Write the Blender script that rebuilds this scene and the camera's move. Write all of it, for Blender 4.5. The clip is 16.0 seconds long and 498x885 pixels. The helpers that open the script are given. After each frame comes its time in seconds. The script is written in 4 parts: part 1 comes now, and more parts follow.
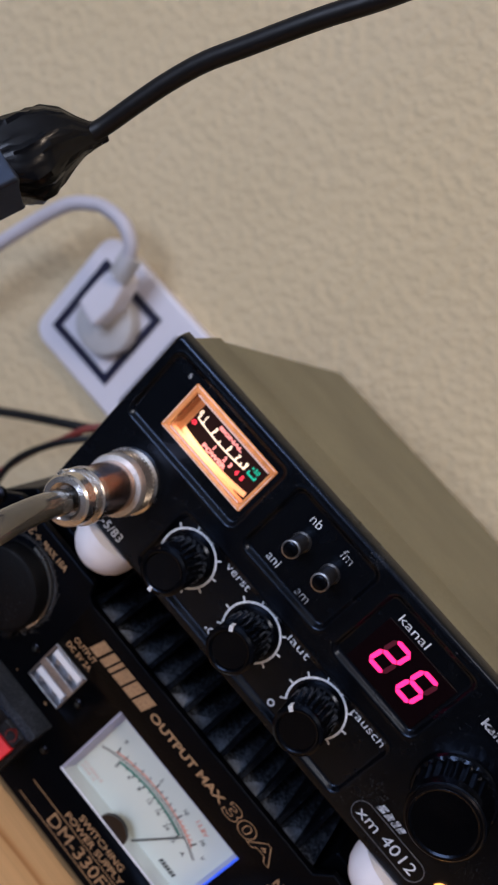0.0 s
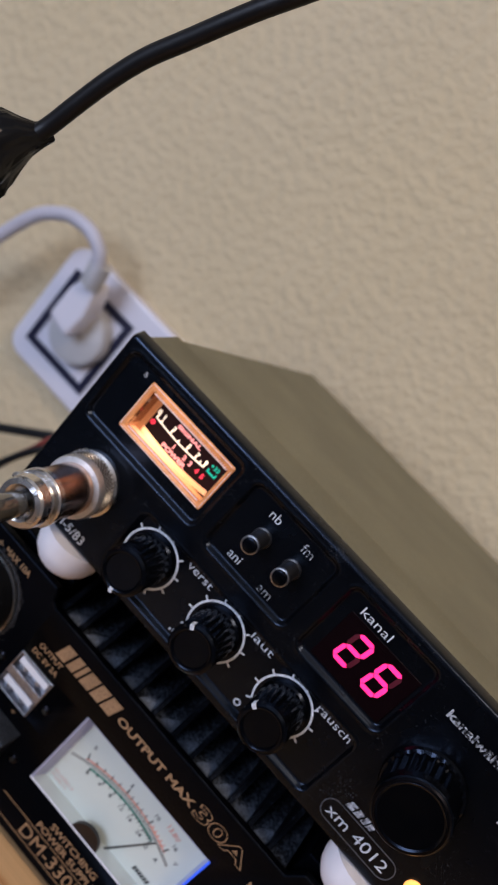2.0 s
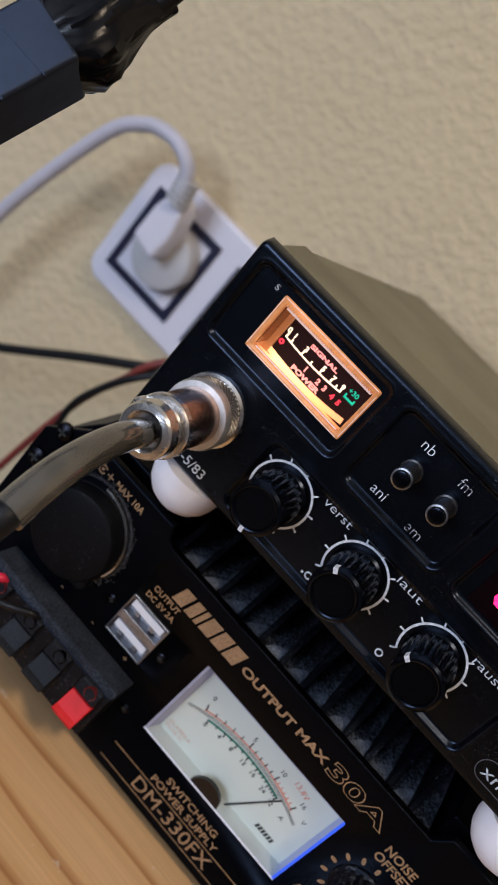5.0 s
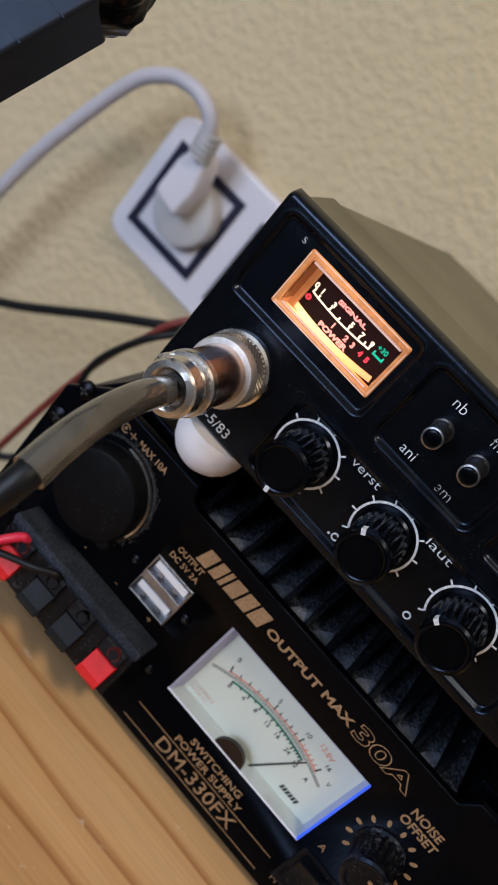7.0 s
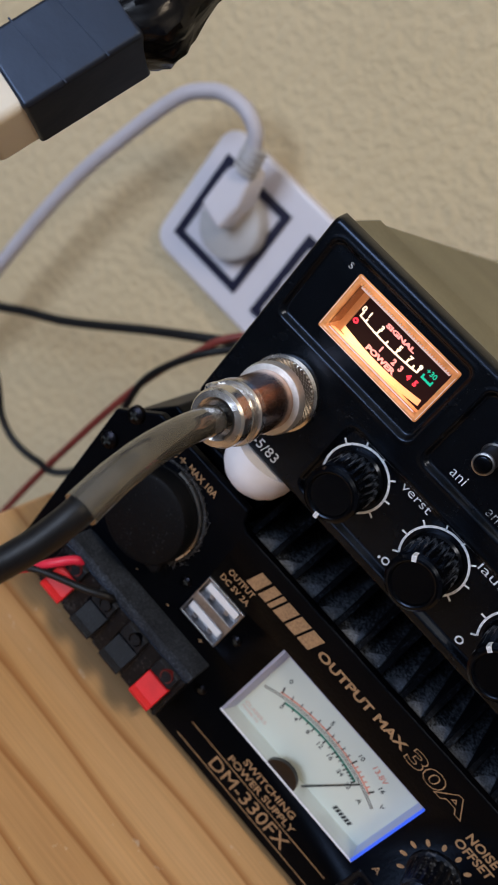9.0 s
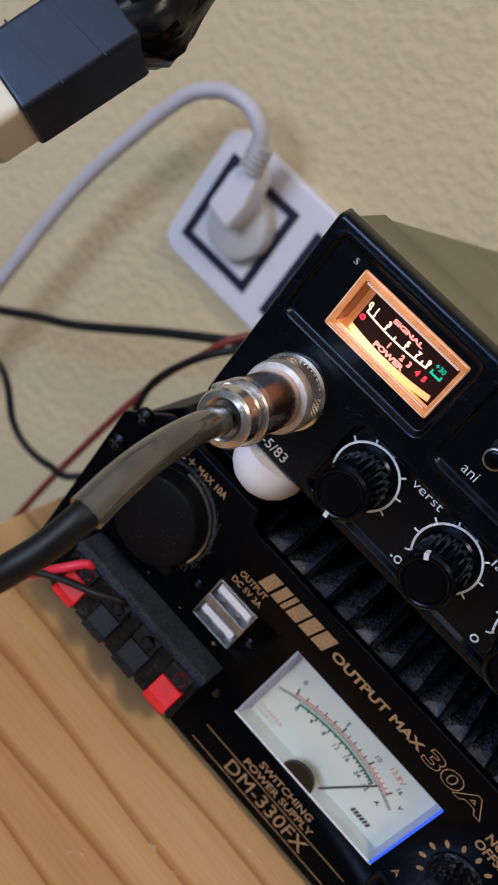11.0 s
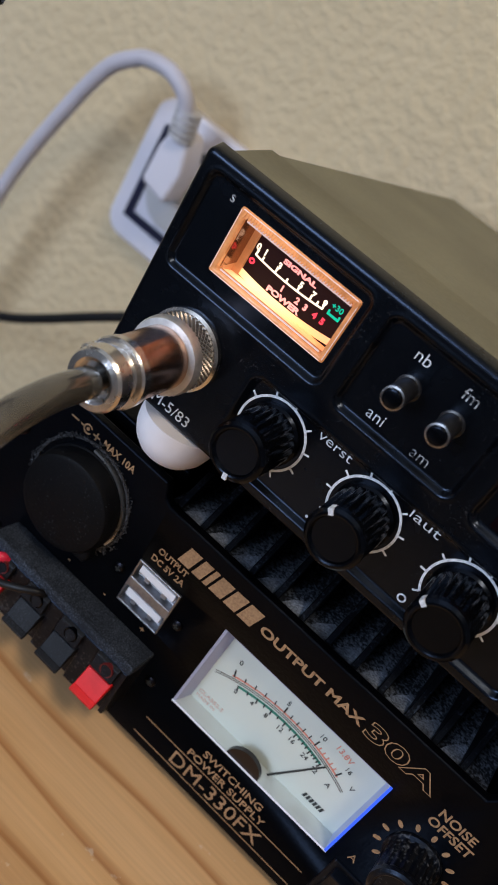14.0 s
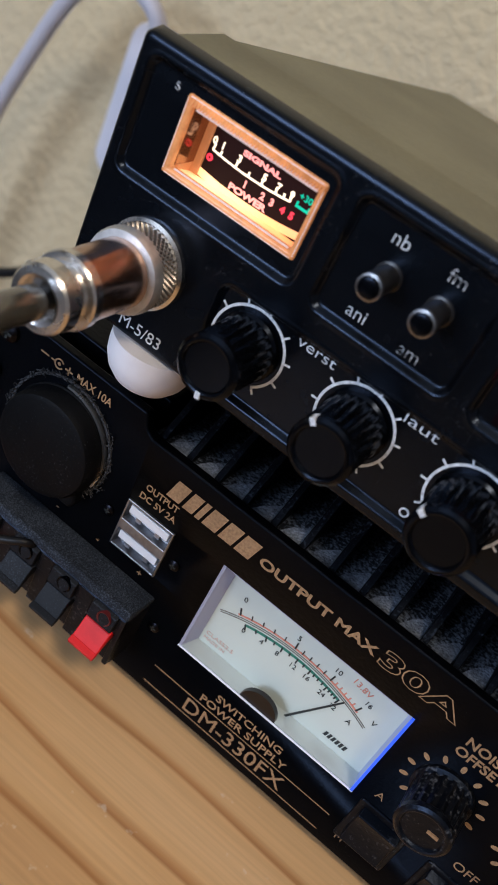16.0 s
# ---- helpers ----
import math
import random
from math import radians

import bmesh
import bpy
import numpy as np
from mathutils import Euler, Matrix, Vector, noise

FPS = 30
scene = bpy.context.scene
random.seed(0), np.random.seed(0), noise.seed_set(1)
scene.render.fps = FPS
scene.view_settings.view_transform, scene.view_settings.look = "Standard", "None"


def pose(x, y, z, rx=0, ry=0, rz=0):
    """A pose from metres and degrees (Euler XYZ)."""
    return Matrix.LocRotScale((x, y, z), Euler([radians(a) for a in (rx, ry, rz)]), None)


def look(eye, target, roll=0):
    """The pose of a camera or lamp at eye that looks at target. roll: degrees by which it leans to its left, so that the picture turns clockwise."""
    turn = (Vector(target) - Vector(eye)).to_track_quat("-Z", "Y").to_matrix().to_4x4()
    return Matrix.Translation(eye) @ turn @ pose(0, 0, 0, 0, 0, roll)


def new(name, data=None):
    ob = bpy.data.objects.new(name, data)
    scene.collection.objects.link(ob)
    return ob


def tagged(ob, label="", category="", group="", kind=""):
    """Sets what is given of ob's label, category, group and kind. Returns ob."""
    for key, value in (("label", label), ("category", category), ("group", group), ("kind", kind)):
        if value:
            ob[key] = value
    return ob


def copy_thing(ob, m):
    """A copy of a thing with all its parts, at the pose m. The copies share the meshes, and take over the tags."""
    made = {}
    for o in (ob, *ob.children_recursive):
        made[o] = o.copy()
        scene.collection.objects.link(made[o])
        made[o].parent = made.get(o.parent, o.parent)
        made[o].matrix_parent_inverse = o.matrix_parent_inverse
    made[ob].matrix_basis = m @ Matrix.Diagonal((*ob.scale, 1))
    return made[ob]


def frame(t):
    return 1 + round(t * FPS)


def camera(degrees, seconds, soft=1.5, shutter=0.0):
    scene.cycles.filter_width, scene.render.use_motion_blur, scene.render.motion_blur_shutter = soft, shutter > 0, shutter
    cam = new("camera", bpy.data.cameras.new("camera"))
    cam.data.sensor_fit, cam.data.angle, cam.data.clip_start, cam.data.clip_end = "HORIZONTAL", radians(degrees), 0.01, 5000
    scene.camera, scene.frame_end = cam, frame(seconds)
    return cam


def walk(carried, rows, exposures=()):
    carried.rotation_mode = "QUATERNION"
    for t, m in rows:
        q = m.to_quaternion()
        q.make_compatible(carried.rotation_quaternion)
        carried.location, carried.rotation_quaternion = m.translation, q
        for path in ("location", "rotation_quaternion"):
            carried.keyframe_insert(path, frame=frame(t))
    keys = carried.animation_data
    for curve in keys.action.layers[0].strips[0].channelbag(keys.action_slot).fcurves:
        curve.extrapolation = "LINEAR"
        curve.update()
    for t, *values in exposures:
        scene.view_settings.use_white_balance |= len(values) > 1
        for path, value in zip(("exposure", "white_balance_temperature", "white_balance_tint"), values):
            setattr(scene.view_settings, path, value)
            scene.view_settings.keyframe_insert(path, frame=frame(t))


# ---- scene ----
cam = camera(29.9, 16.0)
PATH = [
    (0, (0.014, -0.238, 0.227), (-0.333, 1.6, -0.48), 44.5),
    (0.5, (0.023, -0.23, 0.227), (-0.313, 1.619, -0.458), 44.3),
    (1, (0.026, -0.23, 0.229), (-0.322, 1.616, -0.456), 43.2),
    (1.5, (0.026, -0.232, 0.23), (-0.331, 1.614, -0.453), 43.1),
    (2, (0.025, -0.233, 0.23), (-0.343, 1.611, -0.451), 42.6),
    (2.5, (0.025, -0.233, 0.23), (-0.352, 1.608, -0.453), 42.2),
    (3, (0.023, -0.23, 0.227), (-0.366, 1.607, -0.461), 41.7),
    (3.5, (0.017, -0.214, 0.211), (-0.337, 1.602, -0.55), 41.8),
    (4, (0.005, -0.219, 0.203), (-0.343, 1.589, -0.578), 42.3),
    (6.5, (0.008, -0.211, 0.2), (-0.305, 1.541, -0.711), 42.8),
    (7, (0.005, -0.212, 0.198), (-0.306, 1.54, -0.715), 43.0),
    (7.5, (0.007, -0.211, 0.202), (-0.313, 1.533, -0.725), 42.8),
    (8, (0.003, -0.213, 0.203), (-0.329, 1.52, -0.738), 42.6),
    (8.5, (0.0, -0.212, 0.203), (-0.359, 1.502, -0.764), 41.9),
    (11, (0.001, -0.208, 0.203), (-0.4, 1.478, -0.796), 39.5),
    (11.5, (0.002, -0.207, 0.205), (-0.408, 1.472, -0.801), 38.7),
    (12, (0.004, -0.206, 0.206), (-0.417, 1.467, -0.806), 38.3),
    (12.5, (0.013, -0.204, 0.213), (-0.416, 1.46, -0.81), 37.2),
    (13, (0.016, -0.199, 0.21), (-0.416, 1.47, -0.805), 36.9),
    (13.5, (0.016, -0.197, 0.209), (-0.414, 1.472, -0.806), 36.2),
    (14, (0.025, -0.18, 0.204), (-0.415, 1.475, -0.829), 33.7),
    (14.5, (0.03, -0.172, 0.201), (-0.407, 1.469, -0.857), 31.6),
    (15, (0.036, -0.163, 0.198), (-0.407, 1.451, -0.896), 29.4),
    (15.5, (0.039, -0.16, 0.196), (-0.414, 1.429, -0.932), 28.4),
    (16, (0.037, -0.161, 0.194), (-0.419, 1.419, -0.945), 28.1),
]
cam.data.dof.use_dof, cam.data.dof.focus_distance, cam.data.dof.aperture_fstop = True, 0.215, 25.0
walk(cam, [(t, look(eye, target, roll)) for t, eye, target, roll in PATH],
     exposures=((0.0, -0.04, 5900, 21), (3.0, -0.07, 5880, 21), (6.5, 0.0, 6160, 14), (11.0, -0.02, 6060, 15), (13.0, 0.0, 5950, 14), (16.0, 0.1, 5820, 14)))

# ---------------------------------------------------------------- light
world = bpy.data.worlds.new("sky")
scene.world = world
world.use_nodes = True
wn = world.node_tree
sky = wn.nodes.new("ShaderNodeTexSky")
sky.sky_type = "NISHITA"
sky.sun_disc = False
sky.sun_elevation, sky.sun_rotation = radians(35), radians(120)
wn.links.new(sky.outputs["Color"], wn.nodes["Background"].inputs["Color"])
wn.nodes["Background"].inputs["Strength"].default_value = 0.1


def area_lamp(name, eye, target, sx, sy, watts, color):
    data = bpy.data.lights.new(name, "AREA")
    data.shape, data.size, data.size_y = "RECTANGLE", sx, sy
    data.energy, data.color = watts, color
    ob = new(name, data)
    ob.matrix_world = look(eye, target)
    return ob


# daylight in the window's opening, and the room's ceiling lamp
area_lamp("window_daylight", (-0.95, -2.37, 0.85), (-0.75, 0.0, 0.6), 1.15, 1.15, 43, (0.76, 0.87, 1.0))
area_lamp("ceiling_lamp_light", (0.55, -0.75, 1.58), (0.4, -0.7, 0.0), 0.36, 0.36, 13, (1.0, 0.80, 0.54))

# ---------------------------------------------------------------- helpers
ORIGIN = {}


def material(name, color, rough=0.5, metal=0.0, vary=0.0, grain=400.0, bump=0.0, bump_scale=600.0, stain=0.0,
             stain_scale=40.0, emit=None, strength=0.0, coat=0.0, alpha_glass=False, spec=0.5, rvary=0.0):
    m = bpy.data.materials.new(name)
    m.use_nodes = True
    t = m.node_tree
    b = t.nodes["Principled BSDF"]
    b.inputs["Base Color"].default_value = (*color, 1)
    b.inputs["Roughness"].default_value = rough
    b.inputs["Metallic"].default_value = metal
    b.inputs["Coat Weight"].default_value = coat
    b.inputs["Specular IOR Level"].default_value = spec
    if emit:
        b.inputs["Emission Color"].default_value = (*emit, 1)
        b.inputs["Emission Strength"].default_value = strength
    if alpha_glass:
        b.inputs["Transmission Weight"].default_value = 1.0
        b.inputs["IOR"].default_value = 1.2
    geo = t.nodes.new("ShaderNodeNewGeometry")
    if vary or stain:
        last = None
        for amount, scale, detail in ((vary, grain, 3), (stain, stain_scale, 5)):
            if not amount:
                continue
            n = t.nodes.new("ShaderNodeTexNoise")
            n.inputs["Scale"].default_value, n.inputs["Detail"].default_value = scale, detail
            t.links.new(geo.outputs["Position"], n.inputs["Vector"])
            r = t.nodes.new("ShaderNodeMapRange")
            r.inputs["From Min"].default_value, r.inputs["From Max"].default_value = 0.3, 0.7
            r.inputs["To Min"].default_value, r.inputs["To Max"].default_value = 1 - amount, 1 + amount
            t.links.new(n.outputs["Fac"], r.inputs["Value"])
            mul = t.nodes.new("ShaderNodeMix")
            mul.data_type, mul.blend_type = "RGBA", "MULTIPLY"
            mul.inputs["Factor"].default_value = 1
            if last:
                t.links.new(last, mul.inputs["A"])
            else:
                mul.inputs["A"].default_value = (*color, 1)
            t.links.new(r.outputs["Result"], mul.inputs["B"])
            last = mul.outputs["Result"]
        t.links.new(last, b.inputs["Base Color"])
    if rvary:
        n = t.nodes.new("ShaderNodeTexNoise")
        n.inputs["Scale"].default_value, n.inputs["Detail"].default_value = 150, 5
        t.links.new(geo.outputs["Position"], n.inputs["Vector"])
        r = t.nodes.new("ShaderNodeMapRange")
        r.inputs["To Min"].default_value, r.inputs["To Max"].default_value = rough - rvary, rough + rvary
        t.links.new(n.outputs["Fac"], r.inputs["Value"])
        t.links.new(r.outputs["Result"], b.inputs["Roughness"])
    if bump:
        n = t.nodes.new("ShaderNodeTexNoise")
        n.inputs["Scale"].default_value, n.inputs["Detail"].default_value = bump_scale, 4
        t.links.new(geo.outputs["Position"], n.inputs["Vector"])
        bp = t.nodes.new("ShaderNodeBump")
        bp.inputs["Strength"].default_value, bp.inputs["Distance"].default_value = bump, 0.001
        t.links.new(n.outputs["Fac"], bp.inputs["Height"])
        t.links.new(bp.outputs["Normal"], b.inputs["Normal"])
    return m


def dusty(name, color, rough, dust=(0.32, 0.33, 0.36), amount=0.5, specks=900.0, edge=0.62, spec=0.3, relief=0.1):
    """Dark plastic with specks and a film of dust."""
    m = material(name, color, rough, bump=relief, bump_scale=900, rvary=0.06, spec=spec)
    t = m.node_tree
    b = t.nodes["Principled BSDF"]
    geo = t.nodes.new("ShaderNodeNewGeometry")
    n = t.nodes.new("ShaderNodeTexNoise")
    n.inputs["Scale"].default_value, n.inputs["Detail"].default_value = specks, 4
    n2 = t.nodes.new("ShaderNodeTexNoise")
    n2.inputs["Scale"].default_value, n2.inputs["Detail"].default_value = 90, 4
    t.links.new(geo.outputs["Position"], n.inputs["Vector"])
    t.links.new(geo.outputs["Position"], n2.inputs["Vector"])
    add = t.nodes.new("ShaderNodeMath")
    add.operation = "MULTIPLY_ADD"
    add.inputs[1].default_value = 0.28
    t.links.new(n2.outputs["Fac"], add.inputs[0])
    half = t.nodes.new("ShaderNodeMath")
    half.operation = "MULTIPLY"
    half.inputs[1].default_value = 0.72
    t.links.new(n.outputs["Fac"], half.inputs[0])
    t.links.new(half.outputs[0], add.inputs[2])
    r = t.nodes.new("ShaderNodeMapRange")
    r.inputs["From Min"].default_value, r.inputs["From Max"].default_value = edge - 0.12, edge + 0.06
    r.inputs["To Min"].default_value, r.inputs["To Max"].default_value = 0, amount
    t.links.new(add.outputs[0], r.inputs["Value"])
    mix = t.nodes.new("ShaderNodeMix")
    mix.data_type = "RGBA"
    mix.inputs["A"].default_value, mix.inputs["B"].default_value = (*color, 1), (*dust, 1)
    t.links.new(r.outputs["Result"], mix.inputs["Factor"])
    t.links.new(mix.outputs["Result"], b.inputs["Base Color"])
    return m


def thing(name, base, label, category, group="", kind="", shift=(0, 0, 0)):
    """An Empty at its base; base in millimetres. shift moves the whole thing off the coordinates of its parts."""
    ob = new(name)
    ob.empty_display_size = 0.01
    ob.location = [(v + w) * 0.001 for v, w in zip(base, shift)]
    ORIGIN[ob] = Vector(base)
    return tagged(ob, label, category, group, kind)


def mesh_of(bm, mat_, base=(0, 0, 0), sharp=35, flip=True):
    if flip:
        bmesh.ops.recalc_face_normals(bm, faces=bm.faces[:])
    me = bpy.data.meshes.new("mesh")
    bm.to_mesh(me)
    bm.free()
    me.transform(Matrix.Scale(0.001, 4) @ Matrix.Translation(-Vector(base)))
    me.shade_smooth()
    me.set_sharp_from_angle(angle=radians(sharp))
    if mat_:
        me.materials.append(mat_)
    return me


def part(name, bm, mat_, parent, label="", bevel=0.0, seg=2, sharp=35, kind="", flip=True):
    """One mesh object under a thing or a part; the bmesh is in world millimetres."""
    base = ORIGIN[parent]
    ob = new(name, mesh_of(bm, mat_, base, sharp, flip))
    ob.parent = parent
    ORIGIN[ob] = base
    if bevel:
        mod = ob.modifiers.new("edge", "BEVEL")
        mod.width, mod.segments, mod.limit_method, mod.angle_limit = bevel * 0.001, seg, "ANGLE", radians(40)
        mod.harden_normals = True
    return tagged(ob, label, kind=kind)


def structure(name, bm, mat_, label, category):
    ob = new(name, mesh_of(bm, mat_))
    return tagged(ob, label, category, kind="structure")


def box(x0, x1, y0, y1, z0, z1, bm=None):
    bm = bm or bmesh.new()
    v = [bm.verts.new((x, y, z)) for x in (x0, x1) for y in (y0, y1) for z in (z0, z1)]
    for f in ((0, 1, 3, 2), (4, 6, 7, 5), (0, 4, 5, 1), (2, 3, 7, 6), (0, 2, 6, 4), (1, 5, 7, 3)):
        bm.faces.new([v[i] for i in f])
    return bm


def prism(points, d0, d1, axis="y", bm=None):
    """A polygon drawn out along an axis: (x, z) points for y, (y, z) for x, (x, y) for z."""
    bm = bm or bmesh.new()
    put = {"y": lambda a, b, d: (a, d, b), "x": lambda a, b, d: (d, a, b), "z": lambda a, b, d: (a, b, d)}[axis]
    lo = [bm.verts.new(put(a, b, d0)) for a, b in points]
    hi = [bm.verts.new(put(a, b, d1)) for a, b in points]
    n = len(points)
    bm.faces.new(lo)
    bm.faces.new(hi[::-1])
    for i in range(n):
        bm.faces.new((lo[i], hi[i], hi[(i + 1) % n], lo[(i + 1) % n]))
    return bm


def lathe(profile, cx, cz, n=48, bm=None, flute=0, deep=0.0, between=(0, 0), frame_m=None):
    """Rings (y, radius) round an axis along y through (cx, cz). flute: ribs cut between two y."""
    bm = bm or bmesh.new()
    rings = []
    for y, r in profile:
        ring = []
        for i in range(n):
            a = 2 * math.pi * i / n
            rr = r
            if flute and between[0] <= y <= between[1]:
                rr = r - deep * (0.5 + 0.5 * math.cos(flute * a))
            co = Vector((cx + rr * math.cos(a), y, cz + rr * math.sin(a)))
            ring.append(bm.verts.new(frame_m @ co if frame_m else co))
        rings.append(ring)
    for a, b in zip(rings, rings[1:]):
        for i in range(n):
            bm.faces.new((a[i], b[i], b[(i + 1) % n], a[(i + 1) % n]))
    if profile[0][1] > 0.01:
        bm.faces.new(rings[0])
    if profile[-1][1] > 0.01:
        bm.faces.new(rings[-1][::-1])
    return bm


def smooth_path(points, steps=8):
    p = [Vector(q) for q in points]
    p = [p[0] * 2 - p[1]] + p + [p[-1] * 2 - p[-2]]
    out = []
    for i in range(1, len(p) - 2):
        for k in range(steps):
            u = k / steps
            a, b, c, d = p[i - 1:i + 3]
            out.append(0.5 * (2 * b + (c - a) * u + (2 * a - 5 * b + 4 * c - d) * u * u + (3 * b - a - 3 * c + d) * u ** 3))
    out.append(p[-2])
    return out


def tube(points, r, n=14, steps=8, bm=None, radii=None):
    bm = bm or bmesh.new()
    path = smooth_path(points, steps)
    rings = []
    side = None
    for i, q in enumerate(path):
        d = (path[min(i + 1, len(path) - 1)] - path[max(i - 1, 0)]).normalized()
        if side is None:
            side = d.orthogonal().normalized()
        side = (side - d * side.dot(d)).normalized()
        up = d.cross(side)
        rr = radii(i / (len(path) - 1)) if radii else r
        rings.append([bm.verts.new(q + (side * math.cos(2 * math.pi * k / n) + up * math.sin(2 * math.pi * k / n)) * rr) for k in range(n)])
    for a, b in zip(rings, rings[1:]):
        for k in range(n):
            bm.faces.new((a[k], b[k], b[(k + 1) % n], a[(k + 1) % n]))
    bm.faces.new(rings[0][::-1])
    bm.faces.new(rings[-1])
    return bm


def arc_band(cx, cz, r0, r1, a0, a1, y0, y1, n=40, bm=None):
    """A flat curved band on a front; degrees, anticlockwise from +x."""
    bm = bm or bmesh.new()
    rows = []
    for i in range(n + 1):
        a = radians(a0 + (a1 - a0) * i / n)
        rows.append([bm.verts.new((cx + r * math.cos(a), y, cz + r * math.sin(a))) for r, y in ((r0, y0), (r1, y0), (r1, y1), (r0, y1))])
    for p, q in zip(rows, rows[1:]):
        for k in range(4):
            bm.faces.new((p[k], p[(k + 1) % 4], q[(k + 1) % 4], q[k]))
    bm.faces.new(rows[0])
    bm.faces.new(rows[-1][::-1])
    return bm


def tick(cx, cz, r0, r1, angle, w, y0, y1, bm):
    a = radians(angle)
    d, s = Vector((math.cos(a), math.sin(a))), Vector((-math.sin(a), math.cos(a))) * (w / 2)
    c = Vector((cx, cz))
    prism([tuple(c + d * r0 - s), tuple(c + d * r1 - s), tuple(c + d * r1 + s), tuple(c + d * r0 + s)], y0, y1, "y", bm)
    return bm


def letters(text, x, z, y, height, parent, mat_, name="lettering", width=None, align="LEFT", shear=0.0, turn=0.0, bold=0.0, outline=0.0, depth=0.12):
    """Raised print on a front that faces -y: text from x, on the base line z, capitals of that height, squeezed to width."""
    cu = bpy.data.curves.new("print", "FONT")
    cu.body, cu.align_x, cu.shear, cu.offset = text, "LEFT", shear, bold
    cu.size, cu.resolution_u = 1.0, 3
    if outline:
        cu.fill_mode, cu.bevel_depth, cu.bevel_resolution = "NONE", outline, 1
    tmp = new("print", cu)
    me = bpy.data.meshes.new_from_object(tmp.evaluated_get(bpy.context.evaluated_depsgraph_get()))
    bpy.data.objects.remove(tmp)
    bm = bmesh.new()
    bm.from_mesh(me)
    bpy.data.meshes.remove(me)
    xs = [v.co.x for v in bm.verts]
    k = height / 0.7
    kx = (width / (max(xs) - min(xs))) if width else k
    x_min, x_mid = min(xs), (max(xs) + min(xs)) / 2
    rot = Matrix.Rotation(radians(turn), 2)
    for v in bm.verts:
        q = rot @ Vector(((v.co.x - (x_min if align == "LEFT" else x_mid)) * kx, v.co.y * k))
        v.co = (x + q.x, y + v.co.z * 1.5, z + q.y)
    if outline:
        return part(name, bm, mat_, parent)
    ext = bmesh.ops.extrude_face_region(bm, geom=bm.faces[:])
    for v in ext["geom"]:
        if isinstance(v, bmesh.types.BMVert):
            v.co.y += depth
    return part(name, bm, mat_, parent)


def stepped_front(xs, zs, level, back, bm=None):
    """A front of cells between the xs and zs, each at the depth that level(x, z) names, closed to the back."""
    bm = bm or bmesh.new()
    cache = {}

    def vert(x, y, z):
        key = (round(x, 4), round(y, 4), round(z, 4))
        if key not in cache:
            cache[key] = bm.verts.new((x, y, z))
        return cache[key]

    nx, nz = len(xs) - 1, len(zs) - 1
    lv = {(i, j): level((xs[i] + xs[i + 1]) / 2, (zs[j] + zs[j + 1]) / 2) for i in range(nx) for j in range(nz)}

    def quad(*q):
        vs = [vert(*p) for p in q]
        if len(set(vs)) == 4:
            try:
                bm.faces.new(vs)
            except ValueError:
                pass

    for (i, j), y in lv.items():
        quad((xs[i], y, zs[j]), (xs[i + 1], y, zs[j]), (xs[i + 1], y, zs[j + 1]), (xs[i], y, zs[j + 1]))
        r, u = lv.get((i + 1, j)), lv.get((i, j + 1))
        if r is not None and r != y:
            quad((xs[i + 1], y, zs[j]), (xs[i + 1], y, zs[j + 1]), (xs[i + 1], r, zs[j + 1]), (xs[i + 1], r, zs[j]))
        if u is not None and u != y:
            quad((xs[i], y, zs[j + 1]), (xs[i + 1], y, zs[j + 1]), (xs[i + 1], u, zs[j + 1]), (xs[i], u, zs[j + 1]))
        if i == 0:
            quad((xs[0], y, zs[j]), (xs[0], y, zs[j + 1]), (xs[0], back, zs[j + 1]), (xs[0], back, zs[j]))
        if i == nx - 1:
            quad((xs[-1], y, zs[j]), (xs[-1], y, zs[j + 1]), (xs[-1], back, zs[j + 1]), (xs[-1], back, zs[j]))
        if j == 0:
            quad((xs[i], y, zs[0]), (xs[i + 1], y, zs[0]), (xs[i + 1], back, zs[0]), (xs[i], back, zs[0]))
        if j == nz - 1:
            quad((xs[i], y, zs[-1]), (xs[i + 1], y, zs[-1]), (xs[i + 1], back, zs[-1]), (xs[i], back, zs[-1]))
    return bm


def rounded_rect(x0, x1, z0, z1, r, n=6):
    out = []
    for cx, cz, a0 in ((x1 - r, z1 - r, 0), (x0 + r, z1 - r, 90), (x0 + r, z0 + r, 180), (x1 - r, z0 + r, 270)):
        for i in range(n + 1):
            a = radians(a0 + 90 * i / n)
            out.append((cx + r * math.cos(a), cz + r * math.sin(a)))
    return out

